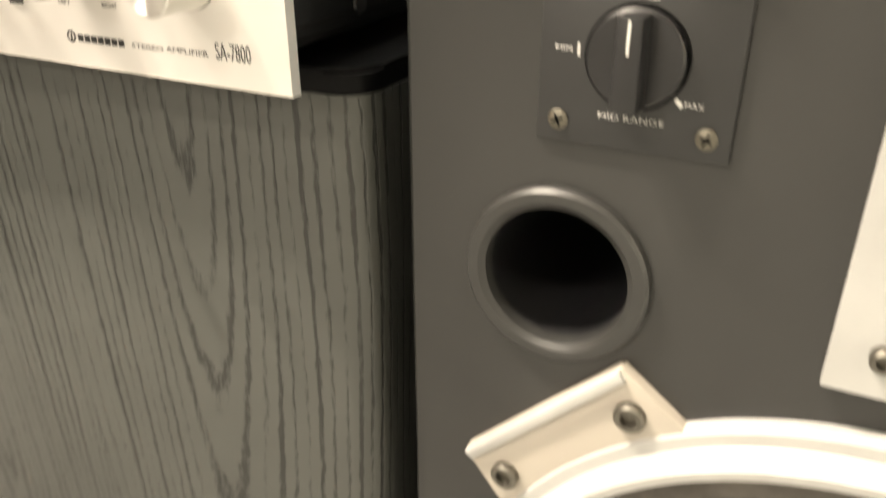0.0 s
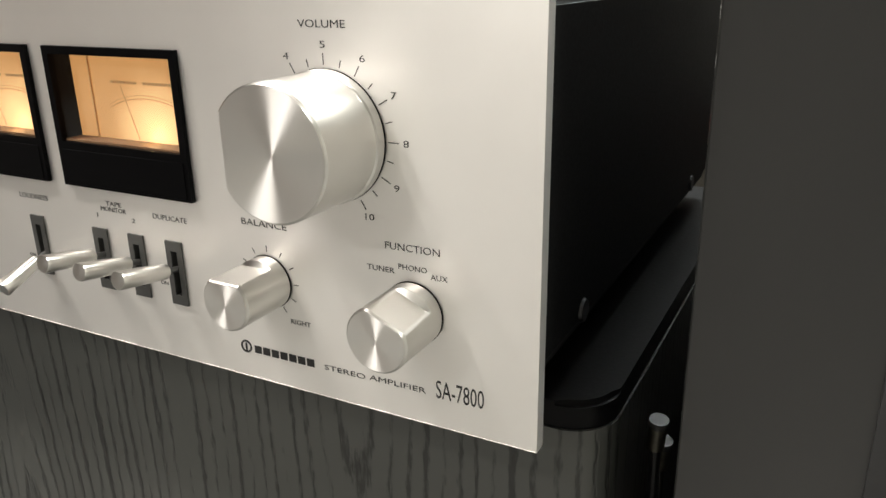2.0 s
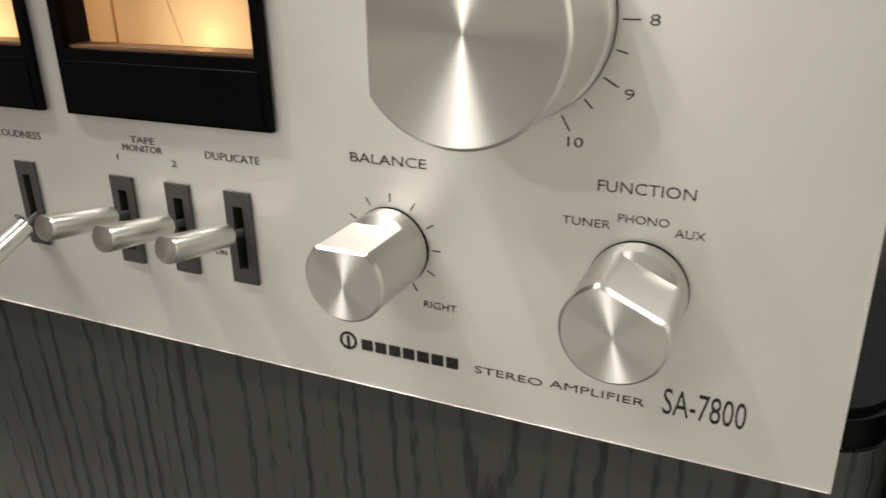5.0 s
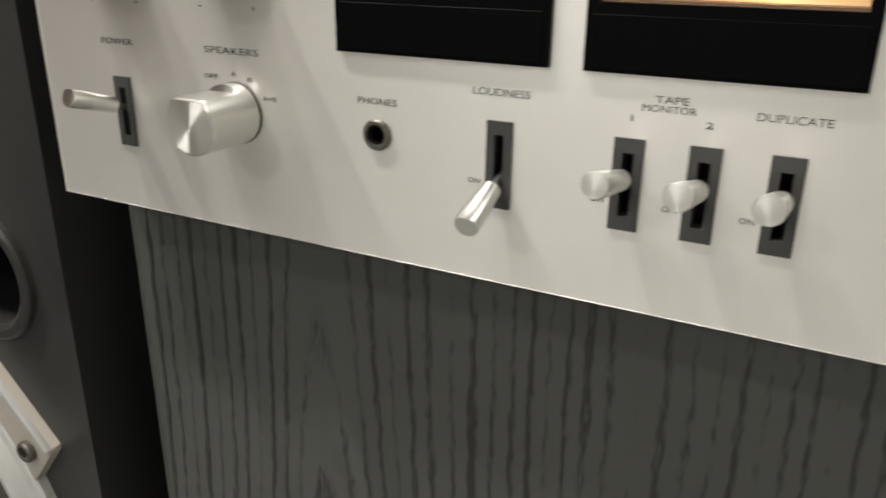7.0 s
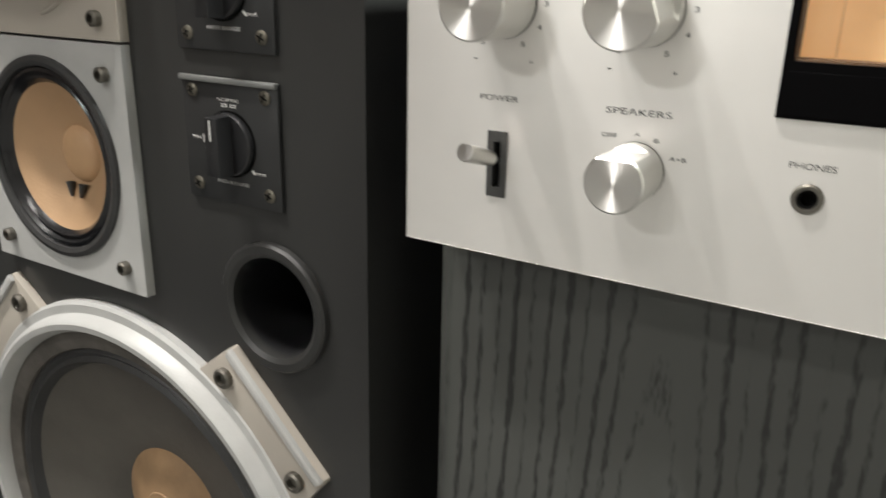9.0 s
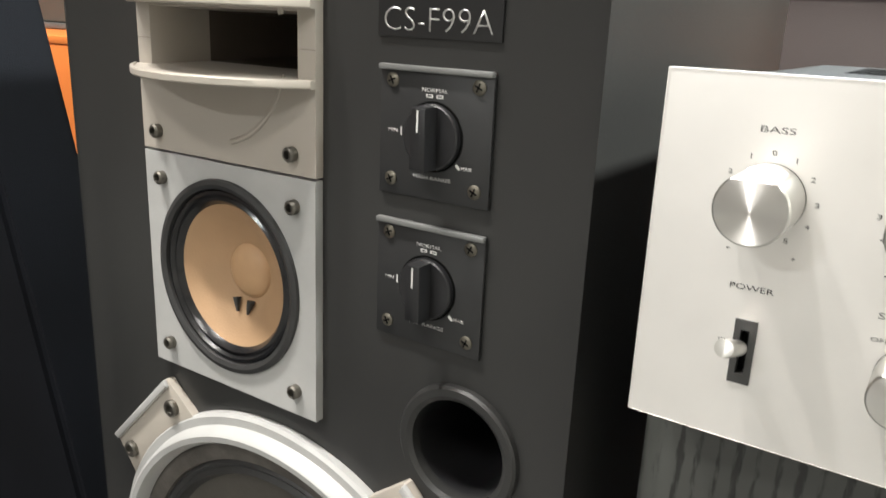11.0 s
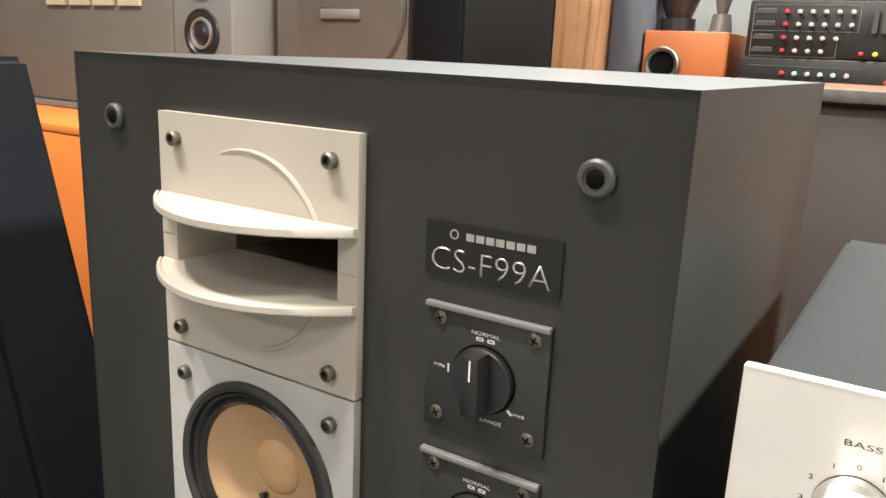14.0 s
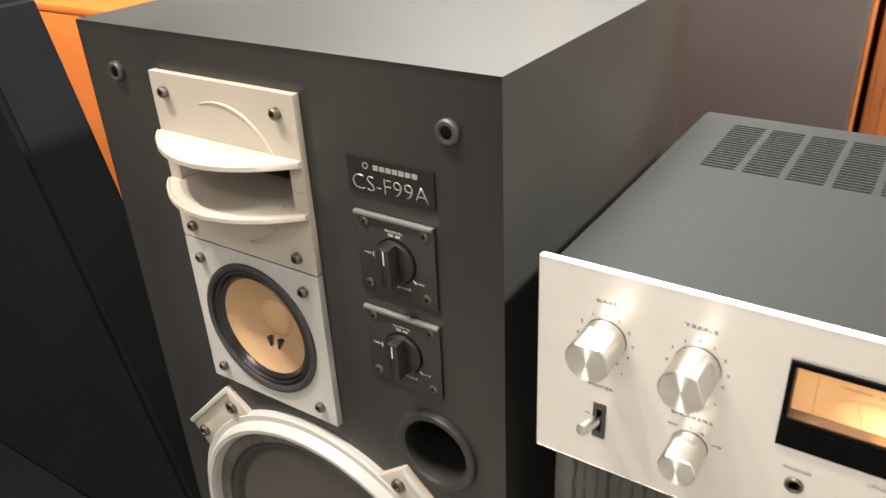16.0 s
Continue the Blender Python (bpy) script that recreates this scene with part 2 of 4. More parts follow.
OAK = ash("pale_oak", (0.30, 0.15, 0.07), (0.46, 0.25, 0.13), "z", 0.03, 0.5, 0.05)
TOPWOOD = ash("walnut_top", (0.072, 0.034, 0.019), (0.115, 0.057, 0.033), "x", 0.012, 0.68, 0.05)
TOPWOOD.node_tree.nodes["Principled BSDF"].inputs["Specular IOR Level"].default_value = 0.1
REDWOOD = ash("red_brown_veneer", (0.15, 0.05, 0.015), (0.30, 0.10, 0.03), "z", 0.012, 0.4, 0.05)
OLIVE = mat("dark_olive_brown_board", (0.026, 0.023, 0.017), 0.6, 0.0, 0.2, 9, 0.2, 300)
GREYWALL = mat("grey_wall_paint", (0.12, 0.12, 0.115), 0.8, 0.0, 0.06, 3, 0.2, 60)
BLUEGREY = mat("blue_grey_vinyl", (0.065, 0.068, 0.085), 0.5, 0.0, 0.1, 8, 0.2)
GOLD = mat("gold_badge", (0.55, 0.51, 0.38), 0.4, 0.4, 0.1, 60)
# orange darkened in its colour because the small loudspeaker stands in shade
SHADEORANGE = mat("shaded_orange_veneer", (0.33, 0.095, 0.025), 0.5, 0.0, 0.12, 9, 0.1, 300)
RED = mat("red_plastic", (0.34, 0.03, 0.04), 0.4, 0.0, 0.1, 60)
DARKRED = mat("dark_red_plastic", (0.055, 0.009, 0.009), 0.4, 0.0, 0.1, 60)
YELLOW = mat("yellow_plastic", (0.65, 0.5, 0.05), 0.4, 0.0, 0.1, 60)
TEAL = mat("pale_teal_plastic", (0.30, 0.50, 0.48), 0.4, 0.0, 0.1, 60)
WHITE = mat("white_plastic", (0.36, 0.36, 0.35), 0.4, 0.0, 0.06, 60)
MIXER = mat("black_mixer_panel", (0.011, 0.011, 0.012), 0.45, 0.0, 0.2, 20, 0.2)
SILVER = mat("silver_painted_panel", (0.60, 0.60, 0.58), 0.4, 0.5, 0.05, 30)
DIAL = glow("backlit_dial", (0.80, 0.37, 0.11), (2.1, 1.3, 0.55), 0.78, (0.012, 0.0, -0.014), 0.028)
GLASS = clear("clear_meter_window")

# ---------------------------------------------------------------- shape helpers
ORIGIN = {}


def thing(name, base, label, category, group="", kind=""):
    ob = new(name)
    ob.location = base
    ob.empty_display_size = 0.05
    ORIGIN[ob] = Vector(base)
    return tagged(ob, label, category, group, kind)


def part(name, bm, material, parent, label="", origin=None, smooth=35.0):
    """Link a bmesh, drawn in world metres, as one mesh object under a thing or a part."""
    o = Vector(origin) if origin is not None else ORIGIN[parent].copy()
    bmesh.ops.recalc_face_normals(bm, faces=bm.faces[:])
    bmesh.ops.translate(bm, vec=-o, verts=bm.verts[:])
    me = bpy.data.meshes.new(name)
    bm.to_mesh(me)
    bm.free()
    me.materials.append(material)
    if smooth:
        me.shade_smooth()
        me.set_sharp_from_angle(angle=radians(smooth))
    ob = new(name, me)
    ob.parent = parent
    ob.location = o - ORIGIN[parent]
    ORIGIN[ob] = o
    if label:
        tagged(ob, label)
    return ob


def solid(name, bm, material, label, category, kind="", group="", base=None, smooth=35.0):
    """One mesh that is a whole thing."""
    me = bpy.data.meshes.new(name)
    bmesh.ops.recalc_face_normals(bm, faces=bm.faces[:])
    o = Vector(base) if base is not None else Vector((0, 0, 0))
    bmesh.ops.translate(bm, vec=-o, verts=bm.verts[:])
    bm.to_mesh(me)
    bm.free()
    me.materials.append(material)
    if smooth:
        me.shade_smooth()
        me.set_sharp_from_angle(angle=radians(smooth))
    ob = new(name, me)
    ob.location = o
    ORIGIN[ob] = o
    return tagged(ob, label, category, group, kind)


def box(x0, x1, y0, y1, z0, z1, b=0.0, seg=2, bm=None):
    bm = bm or bmesh.new()
    vs = [bm.verts.new((x, y, z)) for x in (x0, x1) for y in (y0, y1) for z in (z0, z1)]
    fs = [bm.faces.new([vs[i] for i in q]) for q in ((0, 1, 3, 2), (4, 6, 7, 5), (0, 4, 5, 1), (2, 3, 7, 6), (0, 2, 6, 4), (1, 5, 7, 3))]
    if b:
        es = list({e for f in fs for e in f.edges})
        bmesh.ops.bevel(bm, geom=es, offset=b, segments=seg, affect="EDGES", profile=0.5)
    return bm


def prism(pts, y0, y1, b=0.0, seg=2, bm=None):
    """An outline in x and z, given thickness from y0 (front) to y1."""
    bm = bm or bmesh.new()
    f = [bm.verts.new((x, y0, z)) for x, z in pts]
    g = [bm.verts.new((x, y1, z)) for x, z in pts]
    front = bm.faces.new(f)
    bm.faces.new(g[::-1])
    n = len(pts)
    for i in range(n):
        bm.faces.new((f[i], g[i], g[(i + 1) % n], f[(i + 1) % n]))
    if b:
        bmesh.ops.bevel(bm, geom=list(front.edges), offset=b, segments=seg, affect="EDGES", profile=0.5)
    return bm


def lathe(cx, cz, prof, n=48, bm=None):
    """Turn a profile of (radius, y) round the axis along y through (cx, cz)."""
    bm = bm or bmesh.new()
    rings = []
    for r, y in prof:
        if r < 1e-6:
            rings.append([bm.verts.new((cx, y, cz))])
        else:
            rings.append([bm.verts.new((cx + r * math.sin(2 * math.pi * i / n), y, cz + r * math.cos(2 * math.pi * i / n))) for i in range(n)])
    for a, c in zip(rings, rings[1:]):
        for i in range(n):
            j = (i + 1) % n
            q = [a[i % len(a)], a[j % len(a)], c[j % len(c)], c[i % len(c)]]
            q = list(dict.fromkeys(q))
            if len(q) > 2:
                bm.faces.new(q)
    return bm


def rod(p0, p1, r0, r1, n=16, bm=None, squash=1.0, twist=0.0):
    bm = bm or bmesh.new()
    p0, p1 = Vector(p0), Vector(p1)
    d = (p1 - p0).normalized()
    a = d.cross(Vector((0, 0, 1)) if abs(d.z) < 0.9 else Vector((1, 0, 0))).normalized()
    c = a.cross(d)
    rings = []
    for p, r in ((p0, r0), (p1, r1)):
        rings.append([bm.verts.new(p + a * (r * math.cos(2 * math.pi * i / n + twist)) + c * (r * squash * math.sin(2 * math.pi * i / n + twist))) for i in range(n)])
    for i in range(n):
        j = (i + 1) % n
        bm.faces.new((rings[0][i], rings[0][j], rings[1][j], rings[1][i]))
    bm.faces.new(rings[0])
    bm.faces.new(rings[1][::-1])
    return bm


def framed(x0, x1, z0, z1, hx0, hx1, hz0, hz1, y0, y1):
    """A plate with a rectangular opening through it."""
    bm = bmesh.new()
    o = [(x0, z0), (x1, z0), (x1, z1), (x0, z1)]
    h = [(hx0, hz0), (hx1, hz0), (hx1, hz1), (hx0, hz1)]
    of, hf = [bm.verts.new((x, y0, z)) for x, z in o], [bm.verts.new((x, y0, z)) for x, z in h]
    ob_, hb = [bm.verts.new((x, y1, z)) for x, z in o], [bm.verts.new((x, y1, z)) for x, z in h]
    for i in range(4):
        j = (i + 1) % 4
        bm.faces.new((of[i], of[j], hf[j], hf[i]))
        bm.faces.new((ob_[i], hb[i], hb[j], ob_[j]))
        bm.faces.new((of[i], ob_[i], ob_[j], of[j]))
        bm.faces.new((hf[i], hf[j], hb[j], hb[i]))
    return bm


def circle(cx, cz, r, n=48):
    return [(cx + r * math.sin(2 * math.pi * i / n), cz + r * math.cos(2 * math.pi * i / n)) for i in range(n)]


def rect(x0, x1, z0, z1):
    return [(x0, z0), (x1, z0), (x1, z1), (x0, z1)]


def pierced(outer, holes, y0, y1, wall=None):
    """A plate with that outline in x and z and holes right through it, from y0 (front) to y1."""
    bm = bmesh.new()
    rims = []
    for y in (y0, y1):
        edges, rim = [], []
        for pts in (outer, *holes):
            vs = [bm.verts.new((x, y, z)) for x, z in pts]
            edges += [bm.edges.new((p, q)) for p, q in zip(vs, vs[1:] + vs[:1])]
            rim.append(vs)
        bmesh.ops.triangle_fill(bm, use_beauty=True, use_dissolve=False, edges=edges, normal=(0, -1, 0))
        rims.append(rim)
    for a, b in zip(*rims):
        n = len(a)
        for i in range(n):
            bm.faces.new((a[i], a[(i + 1) % n], b[(i + 1) % n], b[i]))
    return bm


def words(body, cx, cz, w, h, y, material, parent, name="lettering", thick=0.00015, bold=-0.009):
    """Raised print in the built-in font, stretched to w by h metres, facing the front."""
    cu = bpy.data.curves.new("print", "FONT")
    cu.body, cu.size, cu.resolution_u = body, 1.0, 3
    cu.offset = bold
    tmp = bpy.data.objects.new("print", cu)
    me = bpy.data.meshes.new_from_object(tmp)
    xs = np.array([v.co[:] for v in me.vertices])
    lo, hi = xs.min(0), xs.max(0)
    bm = bmesh.new()
    bm.from_mesh(me)
    bpy.data.objects.remove(tmp)
    bpy.data.meshes.remove(me)
    for v in bm.verts:
        v.co = Vector((cx + ((v.co.x - lo[0]) / (hi[0] - lo[0]) - 0.5) * w, y - thick, cz + ((v.co.y - lo[1]) / max(1e-6, hi[1] - lo[1]) - 0.5) * h))
    ret = bmesh.ops.extrude_face_region(bm, geom=bm.faces[:])
    bmesh.ops.translate(bm, vec=(0, thick, 0), verts=[g for g in ret["geom"] if isinstance(g, bmesh.types.BMVert)])
    return part(name, bm, material, parent, smooth=0)


def bars(x0, x1, z0, z1, count, y, material, parent, name="lettering"):
    """Plain blocks in place of lettering."""
    bm = bmesh.new()
    w = (x1 - x0) / count
    for i in range(count):
        box(x0 + i * w, x0 + (i + 0.8) * w, y - 0.0002, y, z0, z1, bm=bm)
    return part(name, bm, material, parent, smooth=0)


def ticks(cx, cz, r0, r1, angles, y, parent, width=0.00015, material=None):
    """Printed scale marks round a control, one by one."""
    for a in angles:
        s, c = math.sin(radians(a)), math.cos(radians(a))
        px, pz = c * width, -s * width
        bm = prism([(cx + r0 * s - px, cz + r0 * c - pz), (cx + r1 * s - px, cz + r1 * c - pz), (cx + r1 * s + px, cz + r1 * c + pz), (cx + r0 * s + px, cz + r0 * c + pz)], y - 0.0001, y)
        part("scale_mark", bm, material or INK, parent, smooth=0)


def outline(cx, cz, r, flat, k, n=72):
    """A circle with one straight chord, facing the angle flat (degrees clockwise from up)."""
    pts = []
    for i in range(n):
        a = 2 * math.pi * i / n
        c = math.cos(a - radians(flat))
        rr = min(r, k * r / c) if c > 0 else r
        pts.append((cx + rr * math.sin(a), cz + rr * math.cos(a)))
    return pts


def knob(cx, cz, r, depth, flat, k, parent, label, skirt=0.0):
    """Turned aluminium knob with a ground flat that shows its setting."""
    bm = bmesh.new()
    n = 72
    rows = [(outline(cx, cz, r + skirt, flat, 2, n), 0.0), (outline(cx, cz, r + skirt, flat, 2, n), -0.0042), (outline(cx, cz, r, flat, 2, n), -0.0046), (outline(cx, cz, r, flat, 2, n), -0.0058),
            (outline(cx, cz, r, flat, k, n), -0.0066), (outline(cx, cz, r, flat, k, n), -depth + 0.0006), (outline(cx, cz, r - 0.0006, flat, k, n), -depth)]
    rings = [[bm.verts.new((x, y, z)) for x, z in pts] for pts, y in rows]
    for a, b in zip(rings, rings[1:]):
        for i in range(n):
            j = (i + 1) % n
            bm.faces.new((a[i], a[j], b[j], b[i]))
    bm.faces.new(rings[-1])
    bm.faces.new(rings[0])
    body = part("knob", bm, KNOB, parent, label, origin=(cx, 0, cz), smooth=25)
    fm = prism(outline(cx, cz, r - 0.0008, flat, k, n), -depth - 0.0002, -depth - 0.00002)
    part("knob_face", fm, FACE, body, "spun aluminium face", origin=(cx, -depth, cz), smooth=25)
    # black ring painting the shade in the gap between knob and panel
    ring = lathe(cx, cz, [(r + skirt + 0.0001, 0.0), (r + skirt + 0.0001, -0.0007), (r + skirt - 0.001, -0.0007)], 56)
    part("gap_shade_ring", ring, HOLESHADE, body, origin=(cx, 0, cz))
    return body


# ---------------------------------------------------------------- the room


def room():
    x0, x1, y0, y1, h = -3.2, 3.0, -5.2, 2.6, 2.7
    solid("floor", box(x0, x1, y0, y1, -0.1, 0.0), CARPET, "grey carpet floor of a shop room", "floor", "structure")
    t = 0.12
    solid("wall_north", box(x0, x1, y1, y1 + t, 0, h), GREYWALL, "grey painted plaster wall behind equipment", "wall", "structure")
    solid("wall_south", box(x0, x1, y0 - t, y0, 0, h), PAINT, "off-white painted plaster wall", "wall", "structure")
    solid("wall_west", box(x0 - t, x0, y0 - t, y1 + t, 0, h), DARKWALL, "unseen side wall, made dark to cut reflections", "wall", "structure")
    solid("wall_east", box(x1, x1 + t, y0 - t, y1 + t, 0, h), PAINT, "off-white painted plaster side wall", "wall", "structure")
    solid("ceiling", box(x0 - t, x1 + t, y0 - t, y1 + t, h, h + 0.1), CEIL, "white ceiling board", "ceiling", "structure")
    # housings added above the unseen lamps
    for x, y, w, d, e, col in LAMPS:
        lamp = thing("unseen_ceiling_light", (x, y, 2.7), "white housing added over an unseen lamp near the ceiling", "ceiling light", "ceiling lights")
        part("housing", box(x - w / 2 - 0.03, x + w / 2 + 0.03, y - d / 2 - 0.02, y + d / 2 + 0.02, 2.60, 2.698, 0.008), WHITE, lamp)


room()
# black sheet added to cover the lightened floor beside the loudspeaker
dark_sheet = thing("dark_floor_sheet", (-1.1, -0.3, 0.0), "black sheet added over the lightened floor where it looks dark", "mat")
part("cloth", box(-2.0, -0.427, -0.7, 0.186, 0.0003, 0.0036, 0.001), NAVY, dark_sheet)
part("sheet_edge", box(-2.0, -0.427, -0.712, -0.7005, 0.0003, 0.005, 0.001), BLACK, dark_sheet)

# ---------------------------------------------------------------- the stand under the amplifier


def plan_prism(pts, z0, z1, b=0.0):
    """An outline in x and y raised from z0 to z1."""
    bm = bmesh.new()
    lo, hi = [bm.verts.new((x, y, z0)) for x, y in pts], [bm.verts.new((x, y, z1)) for x, y in pts]
    top = bm.faces.new(hi)
    bm.faces.new(lo[::-1])
    for i in range(len(pts)):
        k = (i + 1) % len(pts)
        bm.faces.new((lo[i], lo[k], hi[k], hi[i]))
    if b:
        bmesh.ops.bevel(bm, geom=list(top.edges), offset=b, segments=3, affect="EDGES")
    return bm


def rounded(x0, x1, y0, y1, r, n=7):
    pts = []
    for cx, cy, a0 in ((x1 - r, y0 + r, -90), (x1 - r, y1 - r, 0), (x0 + r, y1 - r, 90), (x0 + r, y0 + r, 180)):
        pts += [(cx + r * math.cos(radians(a0 + 90 * i / n)), cy + r * math.sin(radians(a0 + 90 * i / n))) for i in range(n + 1)]
    return pts


def stand():
    s = thing("cabinet", (0.22, 0.18, 0.0), "black ash wood-grain cabinet carrying the silver amplifier", "cabinet")
    part("body", plan_prism(rounded(-0.006, 0.436, 0.023, 0.33, 0.018), 0.012, 0.4555), ASH, s)
    part("top", plan_prism(rounded(-0.0052, 0.4352, 0.0238, 0.3292, 0.018), 0.4556, 0.466, 0.002), SATINBLACK, s, "smooth black top")
    part("plinth", plan_prism(rounded(0.012, 0.424, 0.035, 0.318, 0.01), 0.0, 0.0118), BLACK, s)


stand()

# ---------------------------------------------------------------- the amplifier
PX0, PW, PZ0, PZ1 = -0.003, 0.42, 0.4603, 0.6035
METERS = ((0.1385, 0.2080), (0.2180, 0.2862))
MZ0, MZ1, WZ0, WZ1 = 0.5272, 0.5812, 0.5449, 0.5782


SLOTS = [(0.0352, 0.0435, 0.4850, 0.5112), (0.1900, 0.1980, 0.4845, 0.5108)] + [(x, x + 0.0082, 0.4842, 0.5102) for x in (0.2280, 0.2480, 0.2680)]


def faceplate(a):
    """Front plate with openings for meters, lever switches and the socket."""
    holes = [rect(x0, x1, MZ0, MZ1) for x0, x1 in METERS]
    holes += [rect(x0 + 0.001, x1 - 0.001, z0 + 0.001, z1 - 0.001) for x0, x1, z0, z1 in SLOTS] + [circle(0.152, 0.502, 0.0045, 32)]
    c = 0.0006
    part("front_panel", pierced(rect(PX0, PW, PZ0, PZ1), holes, 0.0, 0.005), PANEL, a, "brushed silver aluminium front panel", smooth=30)
    part("edge_chamfer", framed(PX0, PW, PZ0, PZ1, PX0 + c, PW - c, PZ0 + 0.00004, PZ1 - c, -0.0003, -0.00002), PANEL, a, smooth=0)


def meter(a, x0, x1):
    m = part("meter", framed(x0, x1, MZ0, MZ1, x0 + 0.0030, x1 - 0.0030, WZ0, WZ1, -0.0018, 0.0085), BEZEL, a, "black framed level meter lit in amber")
    part("lower_cover", box(x0 + 0.002, x1 - 0.002, -0.0022, -0.0018, MZ0 + 0.001, WZ0 - 0.003, 0.0001, 1), BEZEL, m)
    part("ledge", box(x0 + 0.003, x1 - 0.003, 0.0, 0.0075, WZ0 - 0.0005, WZ0 + 0.0008), AMBERBROWN, m)
    cx, cz = (x0 + x1) / 2, (WZ0 + WZ1) / 2
    part("dial", box(x0 + 0.0032, x1 - 0.0032, 0.0076, 0.0082, WZ0, WZ1), DIAL, m, "amber backlit dial", origin=(cx, 0.0076, cz), smooth=0)
    bm = bmesh.new()
    for r, th in ((0.0470, 0.00014), (0.0482, 0.00010)):
        pts = [(cx + 0.0075 + r * math.sin(radians(t)), cz - 0.0465 + r * math.cos(radians(t))) for t in range(-24, 25, 3)]
        for p, q in zip(pts, pts[1:]):
            rod((p[0], 0.0074, p[1]), (q[0], 0.0074, q[1]), th, th, 5, bm)
    part("scale", bm, SCALEINK, m)
    bars(cx - 0.010, cx + 0.004, cz + 0.0056, cz + 0.0066, 7, 0.0076, SCALEINK, m)
    bars(cx + 0.007, cx + 0.024, cz + 0.0056, cz + 0.0066, 8, 0.0076, SCALEINK, m)
    part("needle", rod((cx + 0.003, 0.0062, cz - 0.0150), (cx - 0.0035, 0.0062, cz + 0.005), 0.00012, 0.00012, 6), SCALEINK, m)
    part("partition", box(x0 + 0.0135, x0 + 0.0138, 0.0068, 0.0075, WZ0, WZ1), SCALEINK, m)
    g = part("window", box(x0 + 0.003, x1 - 0.003, -0.0006, -0.0002, WZ0, WZ1), GLASS, m, "clear meter window", smooth=0)
    g.visible_shadow = False
    lamp = bpy.data.lights.new("meter_bulb", "POINT")
    lamp.energy, lamp.color, lamp.shadow_soft_size = 0.0022, (1.0, 0.62, 0.25), 0.002
    b = new("meter_bulb", lamp)
    b.location = (x1 - 0.023, 0.0045, WZ0 + 0.0035)


def lever(a, x0, x1, z0, z1, end, root_z):
    cx = (x0 + x1) / 2
    s = part("lever_switch", framed(x0, x1, z0, z1, x0 + 0.0025, x1 - 0.0025, z0 + 0.004, z1 - 0.004, -0.0008, 0.004), SWITCH, a, "dark slotted lever switch")
    part("slot", box(x0 + 0.002, x1 - 0.002, 0.0042, 0.0048, z0 + 0.003, z1 - 0.003), HOLESHADE, s)
    root = Vector((cx, -0.001, root_z))
    e = Vector(end)
    d = (e - root).normalized()
    part("stem", rod(root - d * 0.004, root + d * 0.006, 0.0012, 0.0012, 10), SWITCH, s)
    bm = bmesh.new()
    n = 24
    rings = []
    side = d.cross(Vector((0, 0, 1))).normalized()
    up = side.cross(d)
    L = (e - root).length
    for t, r in ((0.16, 0.0022), (0.19, 0.0030), (0.55, 0.0034), (0.97, 0.0038), (1.0, 0.0035)):
        ring = []
        for i in range(n):
            an = 2 * math.pi * i / n
            u = r * math.sin(an)
            lim = 0.0033 - 0.0004 * t if u > 0 else 0.0040
            ring.append(bm.verts.new(root + d * (L * t) + side * (r * math.cos(an)) + up * max(-lim, min(lim, u))))
        rings.append(ring)
    for p, q in zip(rings, rings[1:]):
        for i in range(n):
            bm.faces.new((p[i], p[(i + 1) % n], q[(i + 1) % n], q[i]))
    bm.faces.new(rings[0])
    bm.faces.new(rings[-1])
    part("lever", bm, KNOB, s, "bright aluminium lever", smooth=28)


